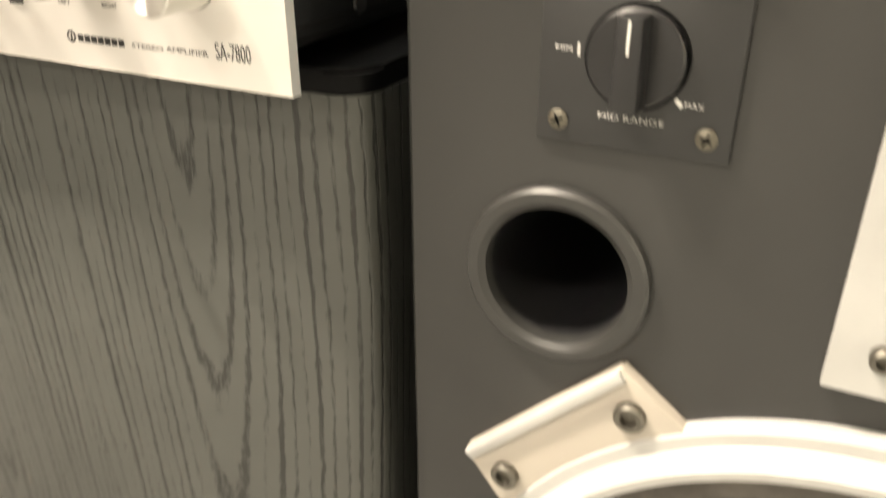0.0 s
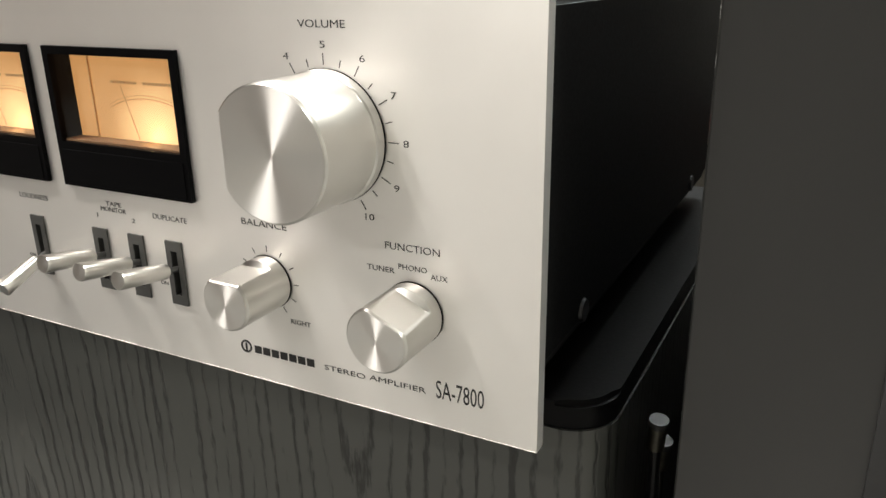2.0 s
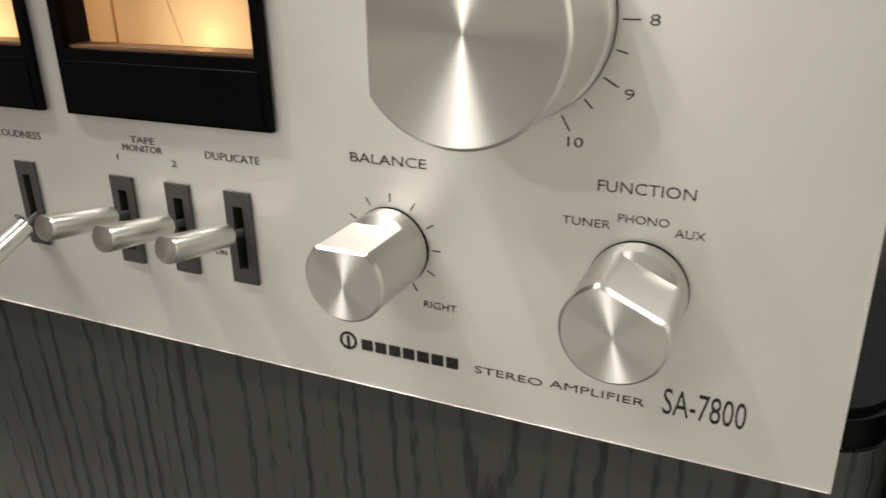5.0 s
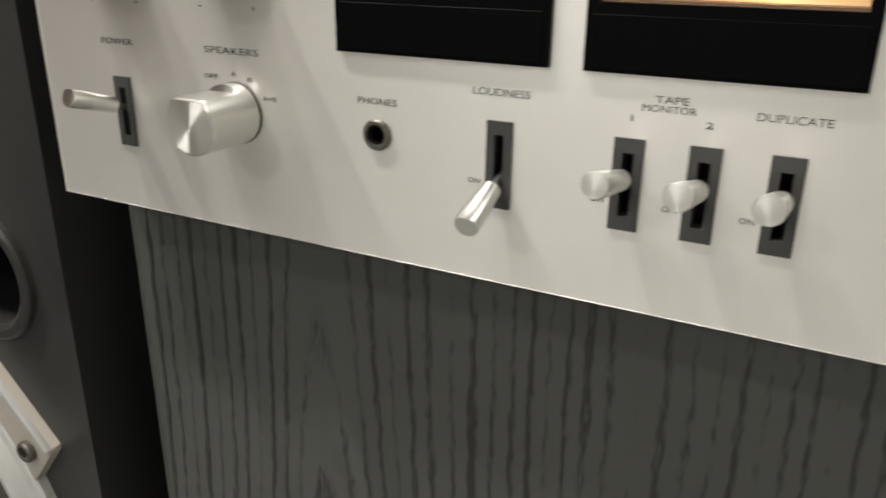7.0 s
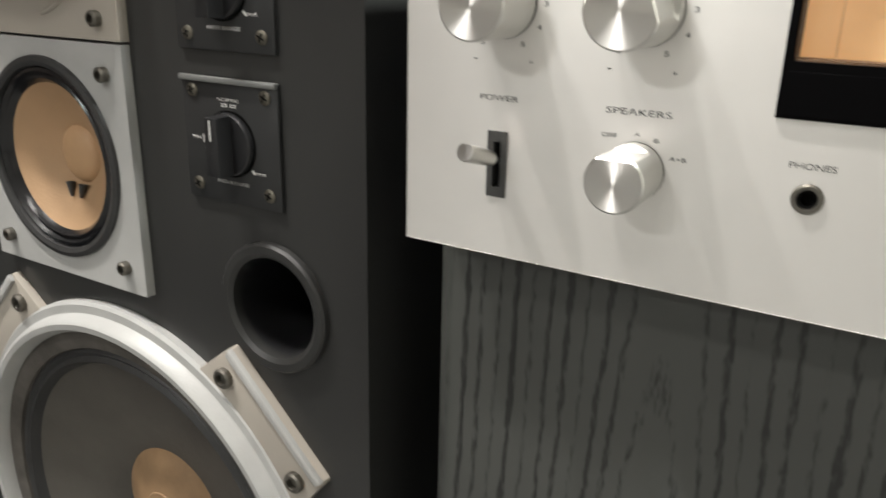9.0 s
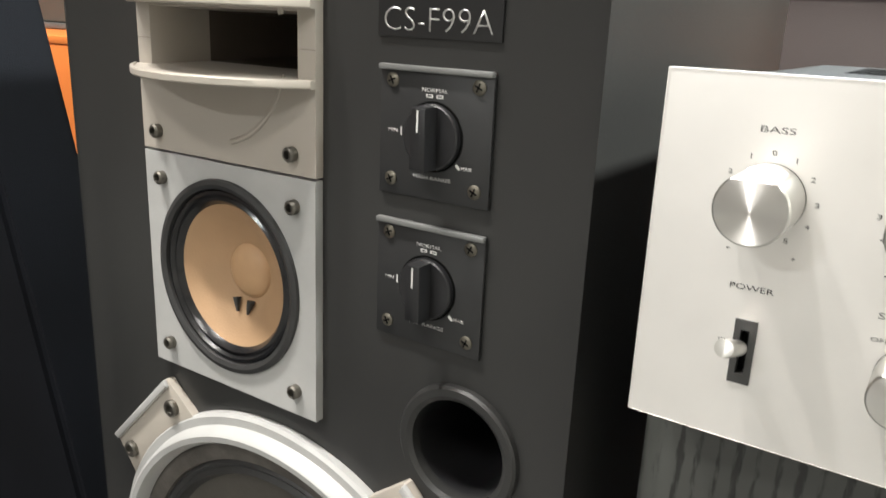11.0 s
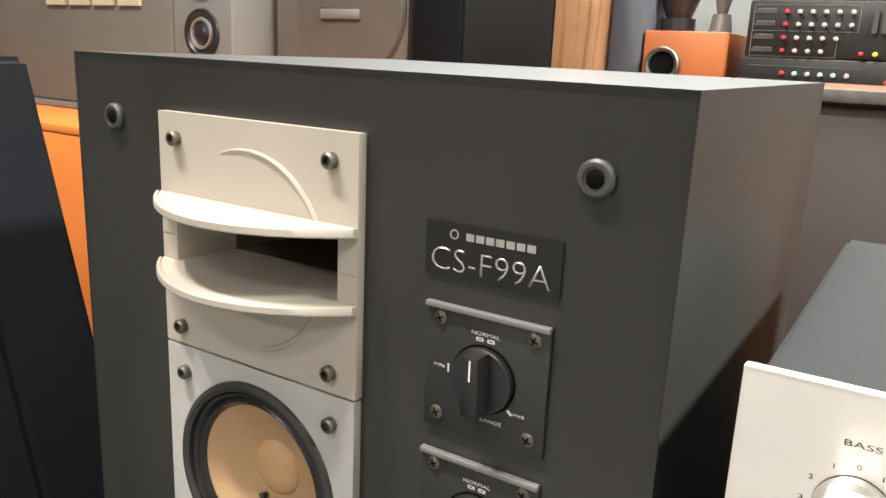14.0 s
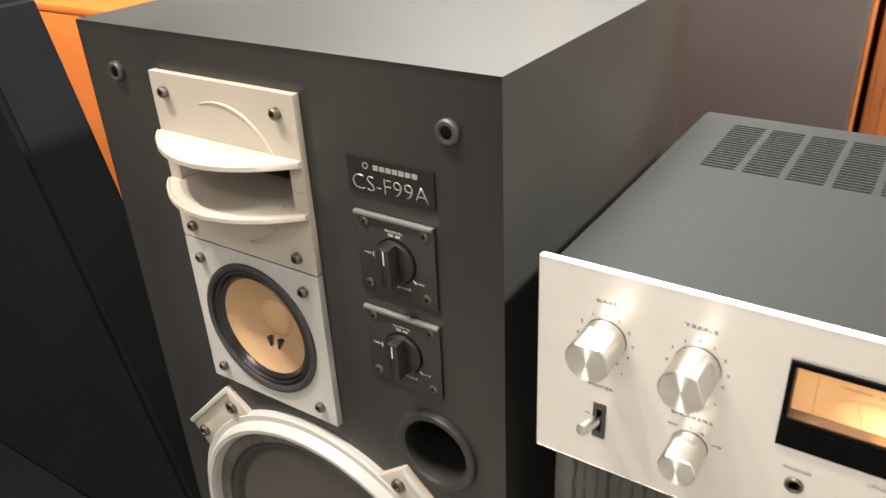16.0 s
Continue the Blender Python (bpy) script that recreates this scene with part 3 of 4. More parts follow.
def amplifier():
    a = thing("amplifier", (0.21, 0.15, 0.466), "silver stereo amplifier with black steel case and lit meters", "amplifier")
    faceplate(a)
    # case: top, sides and a rounded lower edge
    prof = [(0.001, 0.598), (0.001, 0.482), (0.007, 0.474), (0.410, 0.474), (0.416, 0.482), (0.416, 0.598)]
    bm = prism(prof, 0.0052, 0.303)
    bmesh.ops.delete(bm, geom=[f for f in bm.faces if all(v.co.y < 0.006 for v in f.verts)], context="FACES")
    bmesh.ops.bevel(bm, geom=[e for e in bm.edges if abs(e.verts[0].co.y - e.verts[1].co.y) > 0.1], offset=0.0025, segments=3, affect="EDGES")
    part("case", bm, CASE, a, "black painted steel case")
    part("back_panel", box(0.010, 0.410, 0.303, 0.308, 0.478, 0.594), CASE, a)
    for x in (0.05, 0.37):
        for y in (0.05, 0.26):
            part("foot", rod((x, y, 0.4662), (x, y, 0.4742), 0.016, 0.018, 24), BLACK, a)
    for y in (0.055, 0.255):
        part("case_screw", rod((0.4158, y, 0.487), (0.4172, y, 0.487), 0.0048, 0.0042, 20), BLACK, a)
        part("case_screw", rod((0.0012, y, 0.487), (-0.0015, y, 0.487), 0.0048, 0.0042, 20), SCREW, a)
    # ventilation fields: black strips on the lid stand for shade in narrow slots
    slot = part("vent_shade_strip", box(0.0325, 0.0570, 0.186, 0.1886, 0.5976, 0.59822), HOLESHADE, a, origin=(0.043, 0.1873, 0.598), smooth=0)
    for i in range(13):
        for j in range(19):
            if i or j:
                other = new("vent_shade_strip", slot.data)
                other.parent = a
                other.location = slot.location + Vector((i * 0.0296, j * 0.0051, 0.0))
    for m in METERS:
        meter(a, *m)
    # large volume control
    vx, vz = 0.347, 0.556
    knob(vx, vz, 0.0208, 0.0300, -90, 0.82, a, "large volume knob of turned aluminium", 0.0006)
    ticks(vx, vz, 0.0224, 0.0260, range(-150, 151, 30), 0, a)
    ticks(vx, vz, 0.0224, 0.0248, range(-135, 136, 30), 0, a)
    for i in range(11):
        an, st = -150 + 30 * i, str(i)
        words(st, vx + 0.0286 * math.sin(radians(an)), vz + 0.0286 * math.cos(radians(an)), (0.0004 if i == 1 else 0.0019) if i < 10 else 0.0033, 0.0021, 0, INK, a)
    words("VOLUME", vx, 0.5907, 0.0175, 0.0023, 0, INK, a)
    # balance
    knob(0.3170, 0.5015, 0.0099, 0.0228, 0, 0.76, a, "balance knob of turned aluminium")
    ticks(0.3172, 0.502, 0.0108, 0.0130, range(-150, 151, 30), 0, a)
    words("BALANCE", 0.3170, 0.5230, 0.0198, 0.0023, 0, INK, a)
    words("LEFT", 0.3030, 0.4872, 0.0070, 0.0018, 0, INK, a)
    words("RIGHT", 0.3298, 0.4876, 0.0086, 0.0018, 0, INK, a)
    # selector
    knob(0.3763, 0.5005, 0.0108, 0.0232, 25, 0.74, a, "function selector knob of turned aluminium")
    words("FUNCTION", 0.3765, 0.5226, 0.0198, 0.0024, 0, INK, a)
    words("TUNER", 0.3645, 0.5141, 0.0104, 0.0018, 0, INK, a)
    words("PHONO", 0.3765, 0.5160, 0.0104, 0.0018, 0, INK, a)
    words("AUX", 0.3860, 0.5141, 0.0060, 0.0018, 0, INK, a)
    # tone controls
    for cx, word, flat in ((0.0395, "BASS", 0), (0.093, "TREBLE", 70)):
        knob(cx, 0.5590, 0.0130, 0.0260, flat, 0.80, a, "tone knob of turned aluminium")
        words(word, cx, 0.5840, 0.0030 * len(word), 0.0022, 0, INK, a)
        for an, st in ((-150, "5"), (-120, "4"), (-92, "3"), (-60, "2"), (-28, "1"), (0, "0"), (28, "1"), (58, "2"), (90, "3"), (119, "4"), (150, "5")):
            words(st, cx + 0.0168 * math.sin(radians(an)), 0.5590 + 0.0168 * math.cos(radians(an)), 0.0004 if st == "1" else 0.0016, 0.0018, 0, INK, a)
        words("+", cx + 0.0120, 0.5382, 0.0013, 0.0013, 0, INK, a)
        words("-", cx - 0.0112, 0.5382, 0.0013, 0.0004, 0, INK, a)
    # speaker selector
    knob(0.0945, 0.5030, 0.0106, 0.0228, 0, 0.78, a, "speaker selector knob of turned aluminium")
    words("SPEAKERS", 0.0938, 0.5240, 0.0235, 0.0022, 0, INK, a)
    words("OFF", 0.0840, 0.5150, 0.0058, 0.0015, 0, INK, a)
    words("A", 0.0942, 0.5164, 0.0018, 0.0015, 0, INK, a)
    words("B", 0.1012, 0.5148, 0.0018, 0.0015, 0, INK, a)
    words("A+B", 0.1092, 0.5092, 0.0058, 0.0015, 0, INK, a)
    # levers
    lever(a, *SLOTS[0], (0.0372, -0.0225, 0.5066), 0.5000)
    words("POWER", 0.0390, 0.5240, 0.0160, 0.0021, 0, INK, a)
    words("ON", 0.0315, 0.5012, 0.0036, 0.0015, 0, INK, a)
    lever(a, *SLOTS[1], (0.1940, -0.0215, 0.4850), 0.4930)
    words("LOUDNESS", 0.1940, 0.5190, 0.0178, 0.0021, 0, INK, a)
    words("ON", 0.1860, 0.4920, 0.0038, 0.0015, 0, INK, a)
    for x0, x1, z0, z1 in SLOTS[2:]:
        lever(a, x0, x1, z0, z1, (x0 + 0.0032, -0.0268, 0.5038), 0.4990)
        words("ON", x0 - 0.0037, 0.4920, 0.0038, 0.0015, 0, INK, a)
    words("TAPE", 0.2420, 0.5212, 0.0085, 0.0018, 0, INK, a)
    words("MONITOR", 0.2415, 0.5188, 0.0140, 0.0018, 0, INK, a)
    words("1", 0.2320, 0.5157, 0.0004, 0.0017, 0, INK, a)
    words("2", 0.2520, 0.5157, 0.0018, 0.0017, 0, INK, a)
    words("DUPLICATE", 0.2717, 0.5192, 0.0172, 0.0020, 0, INK, a)
    # headphone socket
    j = part("headphone_socket", lathe(0.152, 0.502, [(0.0050, 0.0), (0.0050, -0.0010), (0.0045, -0.0016), (0.0034, -0.0016), (0.0030, 0.0), (0.0030, 0.004), (0, 0.004)], 36), SCREW, a, "steel rimmed headphone socket")
    part("socket_hole", lathe(0.152, 0.502, [(0.0031, -0.0006), (0.0022, -0.0004), (0.0022, 0.0035), (0, 0.0035)], 28), HOLESHADE, j)
    words("PHONES", 0.152, 0.5125, 0.0140, 0.0020, 0, INK, a)
    # maker's badge as plain shapes, and the model lettering
    part("badge", lathe(0.3030, 0.4728, [(0.0026, 0.0), (0.0026, -0.0002), (0.0019, -0.0002), (0.0019, 0.0)], 28), INK, a)
    part("badge", box(0.3026, 0.3034, -0.0002, 0, 0.4708, 0.4742), INK, a)
    bars(0.3070, 0.3352, 0.4710, 0.4740, 7, 0, INK, a)
    words("STEREO", 0.3475, 0.4723, 0.0172, 0.0019, 0, INK, a)
    words("AMPLIFIER", 0.3690, 0.4727, 0.0222, 0.0019, 0, INK, a)
    words("SA-7800", 0.3928, 0.4745, 0.0174, 0.0066, 0, INK, a, bold=-0.004)


amplifier()

# ---------------------------------------------------------------- the two large loudspeakers
SP_W, SP_H, SP_D = 0.391, 0.701, 0.332


def hexbolt(cx, cz, y, parent, r=0.0043, tall=0.0048):
    b = part("bolt", lathe(cx, cz, [(r, y), (r, y - tall + 0.001), (r - 0.001, y - tall), (r * 0.55, y - tall), (r * 0.5, y - tall + 0.003), (0, y - tall + 0.003)], 24), SCREW, parent)
    return b


def crossscrew(cx, cz, y, parent, turn=20):
    s = part("screw", lathe(cx, cz, [(0.0036, y), (0.0036, y - 0.0006), (0.0026, y - 0.0012), (0, y - 0.0013)], 20), BRASS, parent)
    bm = bmesh.new()
    for a in (turn, turn + 90):
        c, q = math.cos(radians(a)), math.sin(radians(a))
        prism([(cx - 0.0022 * c + 0.0004 * q, cz - 0.0022 * q - 0.0004 * c), (cx + 0.0022 * c + 0.0004 * q, cz + 0.0022 * q - 0.0004 * c),
               (cx + 0.0022 * c - 0.0004 * q, cz + 0.0022 * q + 0.0004 * c), (cx - 0.0022 * c - 0.0004 * q, cz - 0.0022 * q + 0.0004 * c)], y - 0.0015, y - 0.0012, bm=bm)
    part("screw_slot", bm, HOLESHADE, s, smooth=0)


def arc_bead(cx, cz, r, a0, a1, y, parent, flip):
    """Raised half-round bead along an arc, thin at its start."""
    bm = bmesh.new()
    n, rings = 32, []
    for i in range(n + 1):
        t = radians(a0 + (a1 - a0) * i / n)
        ra = 0.0017 * (0.25 + 0.75 * math.sin(math.pi * min(1, (i + 0.4) / n * 0.62)))
        ring = []
        for k in range(8):
            w = 2 * math.pi * k / 8
            q = r + ra * math.cos(w)
            ring.append(bm.verts.new((cx + flip * q * math.sin(t), y - ra * math.sin(w), cz + q * math.cos(t))))
        rings.append(ring)
    for p, q in zip(rings, rings[1:]):
        for k in range(8):
            bm.faces.new((p[k], p[(k + 1) % 8], q[(k + 1) % 8], q[k]))
    bm.faces.new(rings[0])
    bm.faces.new(rings[-1][::-1])
    part("bead", bm, CREAM, parent)


def speaker(cx, s, y0, label):
    """Three-way loudspeaker; s is 1 with the controls on its right half, -1 on its left."""
    sp = thing("loudspeaker", (cx, y0 + SP_D / 2, 0.0), label, "loudspeaker", "pair of large loudspeakers")
    F = y0

    def X(u):
        return cx + s * u

    # cabinet with the openings sunk into its front
    x0, x1 = cx - SP_W / 2, cx + SP_W / 2
    mouth = sorted((X(-0.106), X(0.033)))
    holes = [rect(mouth[0], mouth[1], 0.578, 0.6195), circle(X(-0.0370), 0.4580, 0.0590, 56), circle(X(0.1335), 0.3990, 0.0300, 48), circle(cx, 0.2015, 0.1560, 96)]
    bm = pierced(rect(x0, x1, 0.0, SP_H), holes, F, F + 0.018)
    bm.normal_update()
    rim = [e for e in bm.edges if all(abs(v.co.y - F) < 1e-5 and (min(v.co.x - x0, x1 - v.co.x) < 1e-5 or min(v.co.z, SP_H - v.co.z) < 1e-5) for v in e.verts) and e.calc_face_angle(0.0) > 1.0]
    bmesh.ops.bevel(bm, geom=rim, offset=0.0013, segments=2, affect="EDGES", profile=0.5)
    cab = part("cabinet", bm, BOX, sp, "charcoal vinyl wrapped cabinet")
    part("cabinet_shell", framed(x0, x1, 0.0, SP_H, x0 + 0.0012, x1 - 0.0012, 0.0012, SP_H - 0.0012, F + 0.018, F + SP_D), BOX, cab)
    part("cabinet_back", box(x0 + 0.002, x1 - 0.002, F + SP_D - 0.015, F + SP_D - 0.002, 0.002, SP_H - 0.002), BOX, cab)
    # grille sockets
    for u in (-0.1575, 0.1575):
        for z in (0.663, 0.040):
            g = part("grille_socket", lathe(X(u), z, [(0.0083, F), (0.0083, F - 0.0025), (0.0070, F - 0.0038), (0.0054, F - 0.0038), (0.0054, F - 0.0030), (0, F - 0.0030)], 32), SWITCH, sp)
            # dark disc painted as the shade in the socket
            part("socket_hole", lathe(X(u), z, [(0.0042, F - 0.0031), (0.0037, F - 0.0034), (0, F - 0.0034)], 14), HOLESHADE, g)
    # horn tweeter plate
    hx0, hx1 = sorted((X(-0.1105), X(0.0375)))
    P = F - 0.006
    z0, z1 = 0.5310, 0.6706
    mx0, mx1, mz0, mz1 = hx0 + 0.0125, hx1 - 0.0125, 0.5830, 0.6178
    horn = part("horn_plate", framed(hx0, hx1, z0, z1, mx0, mx1, mz0, mz1, P, F), CREAM, sp, "cream cast horn tweeter plate")
    # flared throat
    bm = bmesh.new()
    tx, tz = (mx0 + mx1) / 2, (mz0 + mz1) / 2
    secs = [(1.0, 1.0, P), (0.985, 0.985, P + 0.003), (0.96, 0.97, P + 0.010), (0.92, 0.94, P + 0.022), (0.86, 0.90, P + 0.038), (0.70, 0.80, P + 0.066), (0.32, 0.60, P + 0.13)]
    loops = []
    for kx, kz, y in secs:
        hw, hh = (mx1 - mx0) / 2 * kx, (mz1 - mz0) / 2 * kz
        loops.append([bm.verts.new((tx + a * hw, y, tz + b * hh)) for a, b in ((-1, -1), (1, -1), (1, 1), (-1, 1))])
    for p, q in zip(loops[:5], loops[1:5]):
        for i in range(4):
            bm.faces.new((p[i], q[i], q[(i + 1) % 4], p[(i + 1) % 4]))
    for v in [v for v in bm.verts if not v.link_faces]:
        bm.verts.remove(v)
    throat = part("horn_throat", bm, CREAM, horn, smooth=60)
    # rear of the throat, darkened in colour to stand for its shade
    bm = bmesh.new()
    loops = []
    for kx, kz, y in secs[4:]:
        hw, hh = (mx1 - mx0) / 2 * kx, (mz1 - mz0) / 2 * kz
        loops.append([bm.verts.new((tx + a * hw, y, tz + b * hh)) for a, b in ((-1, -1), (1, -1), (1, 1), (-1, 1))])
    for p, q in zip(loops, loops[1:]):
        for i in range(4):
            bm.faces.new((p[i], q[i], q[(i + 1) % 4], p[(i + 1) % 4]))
    part("throat_depth", bm, THROATSHADE, throat, "deep part of the throat, coloured dark as shade", smooth=20)
    part("throat_cap", box(tx - 0.02, tx + 0.02, P + 0.13, P + 0.134, tz - 0.012, tz + 0.012), THROATSHADE, throat)
    # two bowed lips with rounded noses
    for zl, zh in ((0.6192, 0.6238), (0.5788, 0.5832)):
        bm = bmesh.new()
        rings, n = [], 48
        for i in range(n + 1):
            w = -1 + 2 * i / n
            y = P - 0.0040 - 0.0350 * max(0.0, 1 - w * w) ** 0.95
            x = (hx0 + hx1) / 2 + w * ((hx1 - hx0) / 2 + 0.0003)
            prof = ((P - 0.0002, zh), (y + 0.0038, zh), (y + 0.0034, zh - 0.0006), (y + 0.0029, zh - 0.0006), (y + 0.0025, zh + 0.0003), (y + 0.0006, zh + 0.0003), (y, zh - 0.0005), (y, zl + 0.0008), (y + 0.0008, zl), (P - 0.0002, zl))
            rings.append([bm.verts.new((x, a, b)) for a, b in prof])
        for p, q in zip(rings, rings[1:]):
            for k in range(len(p)):
                m = (k + 1) % len(p)
                bm.faces.new((p[k], p[m], q[m], q[k]))
        bm.faces.new(rings[0])
        bm.faces.new(rings[-1])
        part("lip", bm, CREAM, horn, smooth=32)
    for q, a0, a1 in ((1, -20, 72), (1, 104, 168)):
        arc_bead(X(-0.0400), 0.5985, 0.0560, a0, a1, P, horn, s)
    for u in (-0.0955, 0.0205):
        for z in (0.6560, 0.5425):
            hexbolt(X(u), z, P, horn)
    for xa, xb in ((hx0, hx0 + 0.011), (hx1 - 0.011, hx1)):
        part("plate_seam", box(xa, xb, P - 0.0002, P, 0.5986, 0.5988), SWITCH, horn, smooth=0)
    # midrange driver on its square plate
    mc, mz = X(-0.0370), 0.4580
    n = 64
    q0, q1 = 0.3842, 0.5294
    bm = bmesh.new()
    outer, inner, oback = [], [], []
    for i in range(n):
        an = 2 * math.pi * i / n
        sx, sz = math.sin(an), math.cos(an)
        k = 1 / max(abs(sx), abs(sz))
        x = mc + sx * k * 0.0742
        z = (q0 + q1) / 2 + sz * k * (q1 - q0) / 2
        x = max(hx0, min(hx1, x))
        outer.append(bm.verts.new((x, P, z)))
        oback.append(bm.verts.new((x, F, z)))
        inner.append(bm.verts.new((mc + 0.0600 * sx, P, mz + 0.0600 * sz)))
    for i in range(n):
        j = (i + 1) % n
        bm.faces.new((outer[i], outer[j], inner[j], inner[i]))
        bm.faces.new((outer[i], oback[i], oback[j], outer[j]))
    mid = part("midrange_driver", bm, CASTING, sp, "midrange driver on a white cast plate", smooth=30)
    part("gasket_ring", lathe(mc, mz, [(0.0618, P), (0.0614, P - 0.0022), (0.0585, P - 0.0030), (0.0558, P - 0.0020), (0.0550, P + 0.003)], 64), GASKET, mid)
    part("surround", lathe(mc, mz, [(0.0560, P + 0.002), (0.0545, P - 0.0005), (0.0525, P - 0.0010), (0.0508, P + 0.0015), (0.0500, P + 0.0010), (0.0485, P + 0.0002), (0.0468, P + 0.002), (0.0455, P + 0.004)], 64), RUBBER, mid, "glossy black rubber surround")
    part("cone", lathe(mc, mz, [(0.0462, P + 0.0035), (0.040, P + 0.0075), (0.030, P + 0.0135), (0.016, P + 0.0205), (0, P + 0.0235)], 64), TAN, mid, "tan paper cone")
    part("dust_cap", lathe(mc, mz, [(0.0180, P + 0.0198), (0.0172, P + 0.0182), (0.0140, P + 0.0162), (0.0085, P + 0.0148), (0, P + 0.0144)], 40), TANCAP, mid, "rounded tan dust cap")
    for dx, lean in ((-0.0085, 0.0030), (0.0045, -0.0010)):
        part("lead_solder", rod((mc + dx, P + 0.0150, mz - 0.0185), (mc + dx + lean, P + 0.0128, mz - 0.0270), 0.0032, 0.0010, 14, squash=0.7), SWITCH, mid)
    for u in (-0.0940, 0.0215):
        for z in (0.5130, 0.4000):
            hexbolt(X(u), z, P, mid)
    # badge plate
    bx = X(0.1103)
    bad = part("badge_plate", box(bx - 0.0352, bx + 0.0352, F - 0.0012, F, 0.6080, 0.6342), LABEL, sp, "black model badge plate")
    words("CS-F99A", bx - 0.0005, 0.6164, 0.0620, 0.0108, F - 0.0012, SILVERINK, bad, bold=-0.02)
    bars(bx - 0.0130, bx + 0.0235, 0.6267, 0.6302, 7, F - 0.0012, SILVERINK, bad)
    part("badge", lathe(bx - 0.0195, 0.6288, [(0.0024, F - 0.0012), (0.0024, F - 0.0014), (0.0017, F - 0.0014), (0.0017, F - 0.0012)], 20), SILVERINK, bad)
    # two attenuator plates
    for zt, name in ((0.5945, "HIGH RANGE"), (0.5172, "MID RANGE")):
        k = X(0.1110)
        pl = part("level_control", box(k - 0.0328, k + 0.0328, F - 0.0022, F, zt - 0.0638, zt, 0.0005, 2), PLATE, sp, "black level control plate")
        part("trim_bar", box(k - 0.0328, k + 0.0328, F - 0.0046, F - 0.0005, zt - 0.0022, zt + 0.0006, 0.0006, 2), GREYMETAL, pl, "dull silver trim bar")
        y = F - 0.0022
        kz = zt - 0.0325
        for dx in (-0.0250, 0.0250):
            for dz in (-0.0070, -0.0560):
                crossscrew(k + dx, zt + dz, y, pl, 25 + 40 * (dx > 0))
        # raised dark ring, standing for shade in the groove round the knob
        part("groove_shade_ring", lathe(k, kz, [(0.0172, y - 0.0002), (0.0172, y - 0.0006), (0.0162, y - 0.0006), (0.0160, y)], 48), HOLESHADE, pl)
        disc = part("knob", lathe(k, kz, [(0.0162, y), (0.0160, y - 0.0030), (0.0152, y - 0.0036), (0, y - 0.0036)], 48), BLACK, pl, "black plastic level knob")
        part("grip", prism([(k - 0.0046, kz - 0.0150), (k + 0.0046, kz - 0.0150), (k + 0.0040, kz + 0.0150), (k - 0.0040, kz + 0.0150)], y - 0.0135, y - 0.003, 0.0012), BLACK, disc)
        part("pointer", box(k - 0.0004, k + 0.0004, y - 0.01385, y - 0.0134, kz + 0.0035, kz + 0.0138), WHITEINK, disc, "white pointer line", smooth=0)
        words("NORMAL", k, kz + 0.0222, 0.0150, 0.0018, y, WHITEINK, pl)
        for dx in (-0.0030, 0.0030):
            part("mark", framed(k + dx - 0.0019, k + dx + 0.0019, kz + 0.0186, kz + 0.0202, k + dx - 0.0013, k + dx + 0.0013, kz + 0.0190, kz + 0.0198, y - 0.0002, y), WHITEINK, pl, smooth=0)
        words("MIN", k - 0.0245, kz + 0.0010, 0.0056, 0.0016, y, WHITEINK, pl)
        part("mark", box(k - 0.0198, k - 0.0190, y - 0.0002, y, kz - 0.0012, kz + 0.0030), WHITEINK, pl, smooth=0)
        words("MAX", k + 0.0198, kz - 0.0132, 0.0060, 0.0016, y, WHITEINK, pl)
        ticks(k, kz, 0.0182, 0.0212, [131], y, pl, 0.0007, WHITEINK)
        words(name, k, kz - 0.0203, 0.0220, 0.0018, y, WHITEINK, pl)
    # reflex port
    pc, pz = X(0.1335), 0.3990
    port = part("reflex_port", lathe(pc, pz, [(0.0368, F), (0.0364, F - 0.0030), (0.0350, F - 0.0044), (0.0310, F - 0.0044), (0.0284, F - 0.0025), (0.0278, F + 0.003)], 64), BOX, sp, "round reflex port with a raised ring")
    part("port_tube", lathe(pc, pz, [(0.0279, F + 0.002), (0.0275, F + 0.03), (0.0275, F + 0.11), (0, F + 0.11)], 48), BLACK, port)
    # woofer
    wz, R = 0.2015, 0.1670
    wo = part("woofer", lathe(cx, wz, [(R, F), (R, F - 0.0050), (R - 0.002, F - 0.0070), (R - 0.0075, F - 0.0070), (R - 0.0085, F - 0.0085), (R - 0.0100, F - 0.0135), (R - 0.0125, F - 0.0155), (R - 0.0165, F - 0.0150), (R - 0.0200, F - 0.0090), (R - 0.0210, F - 0.0040)], 120), CASTING, sp, "large woofer with a white cast frame")
    for a in (45, 135, 225, 315):
        c, q = math.sin(radians(a)), math.cos(radians(a))

        def T(u, v):
            return (cx + u * c - v * q, wz + u * q + v * c)

        pts = [T(0.150, -0.051), T(0.1910, -0.0460), T(0.1922, -0.0445), T(0.1922, 0.0445), T(0.1910, 0.0460), T(0.150, 0.051)]
        br = part("bracket", prism(pts, F - 0.0060, F, 0.0010), CREAM, wo, "cream cast bracket")
        rim = [T(0.1868, -0.0440), T(0.1915, -0.0450), T(0.1921, -0.0440), T(0.1921, 0.0440), T(0.1915, 0.0450), T(0.1868, 0.0440)]
        part("bracket_rim", prism(rim, F - 0.0088, F - 0.0055, 0.0012), CASTING, br)
        for v in (-0.0355, 0.0355):
            bx_, bz_ = T(0.1735, v)
            hexbolt(bx_, bz_, F - 0.006, br, 0.0062, 0.004)
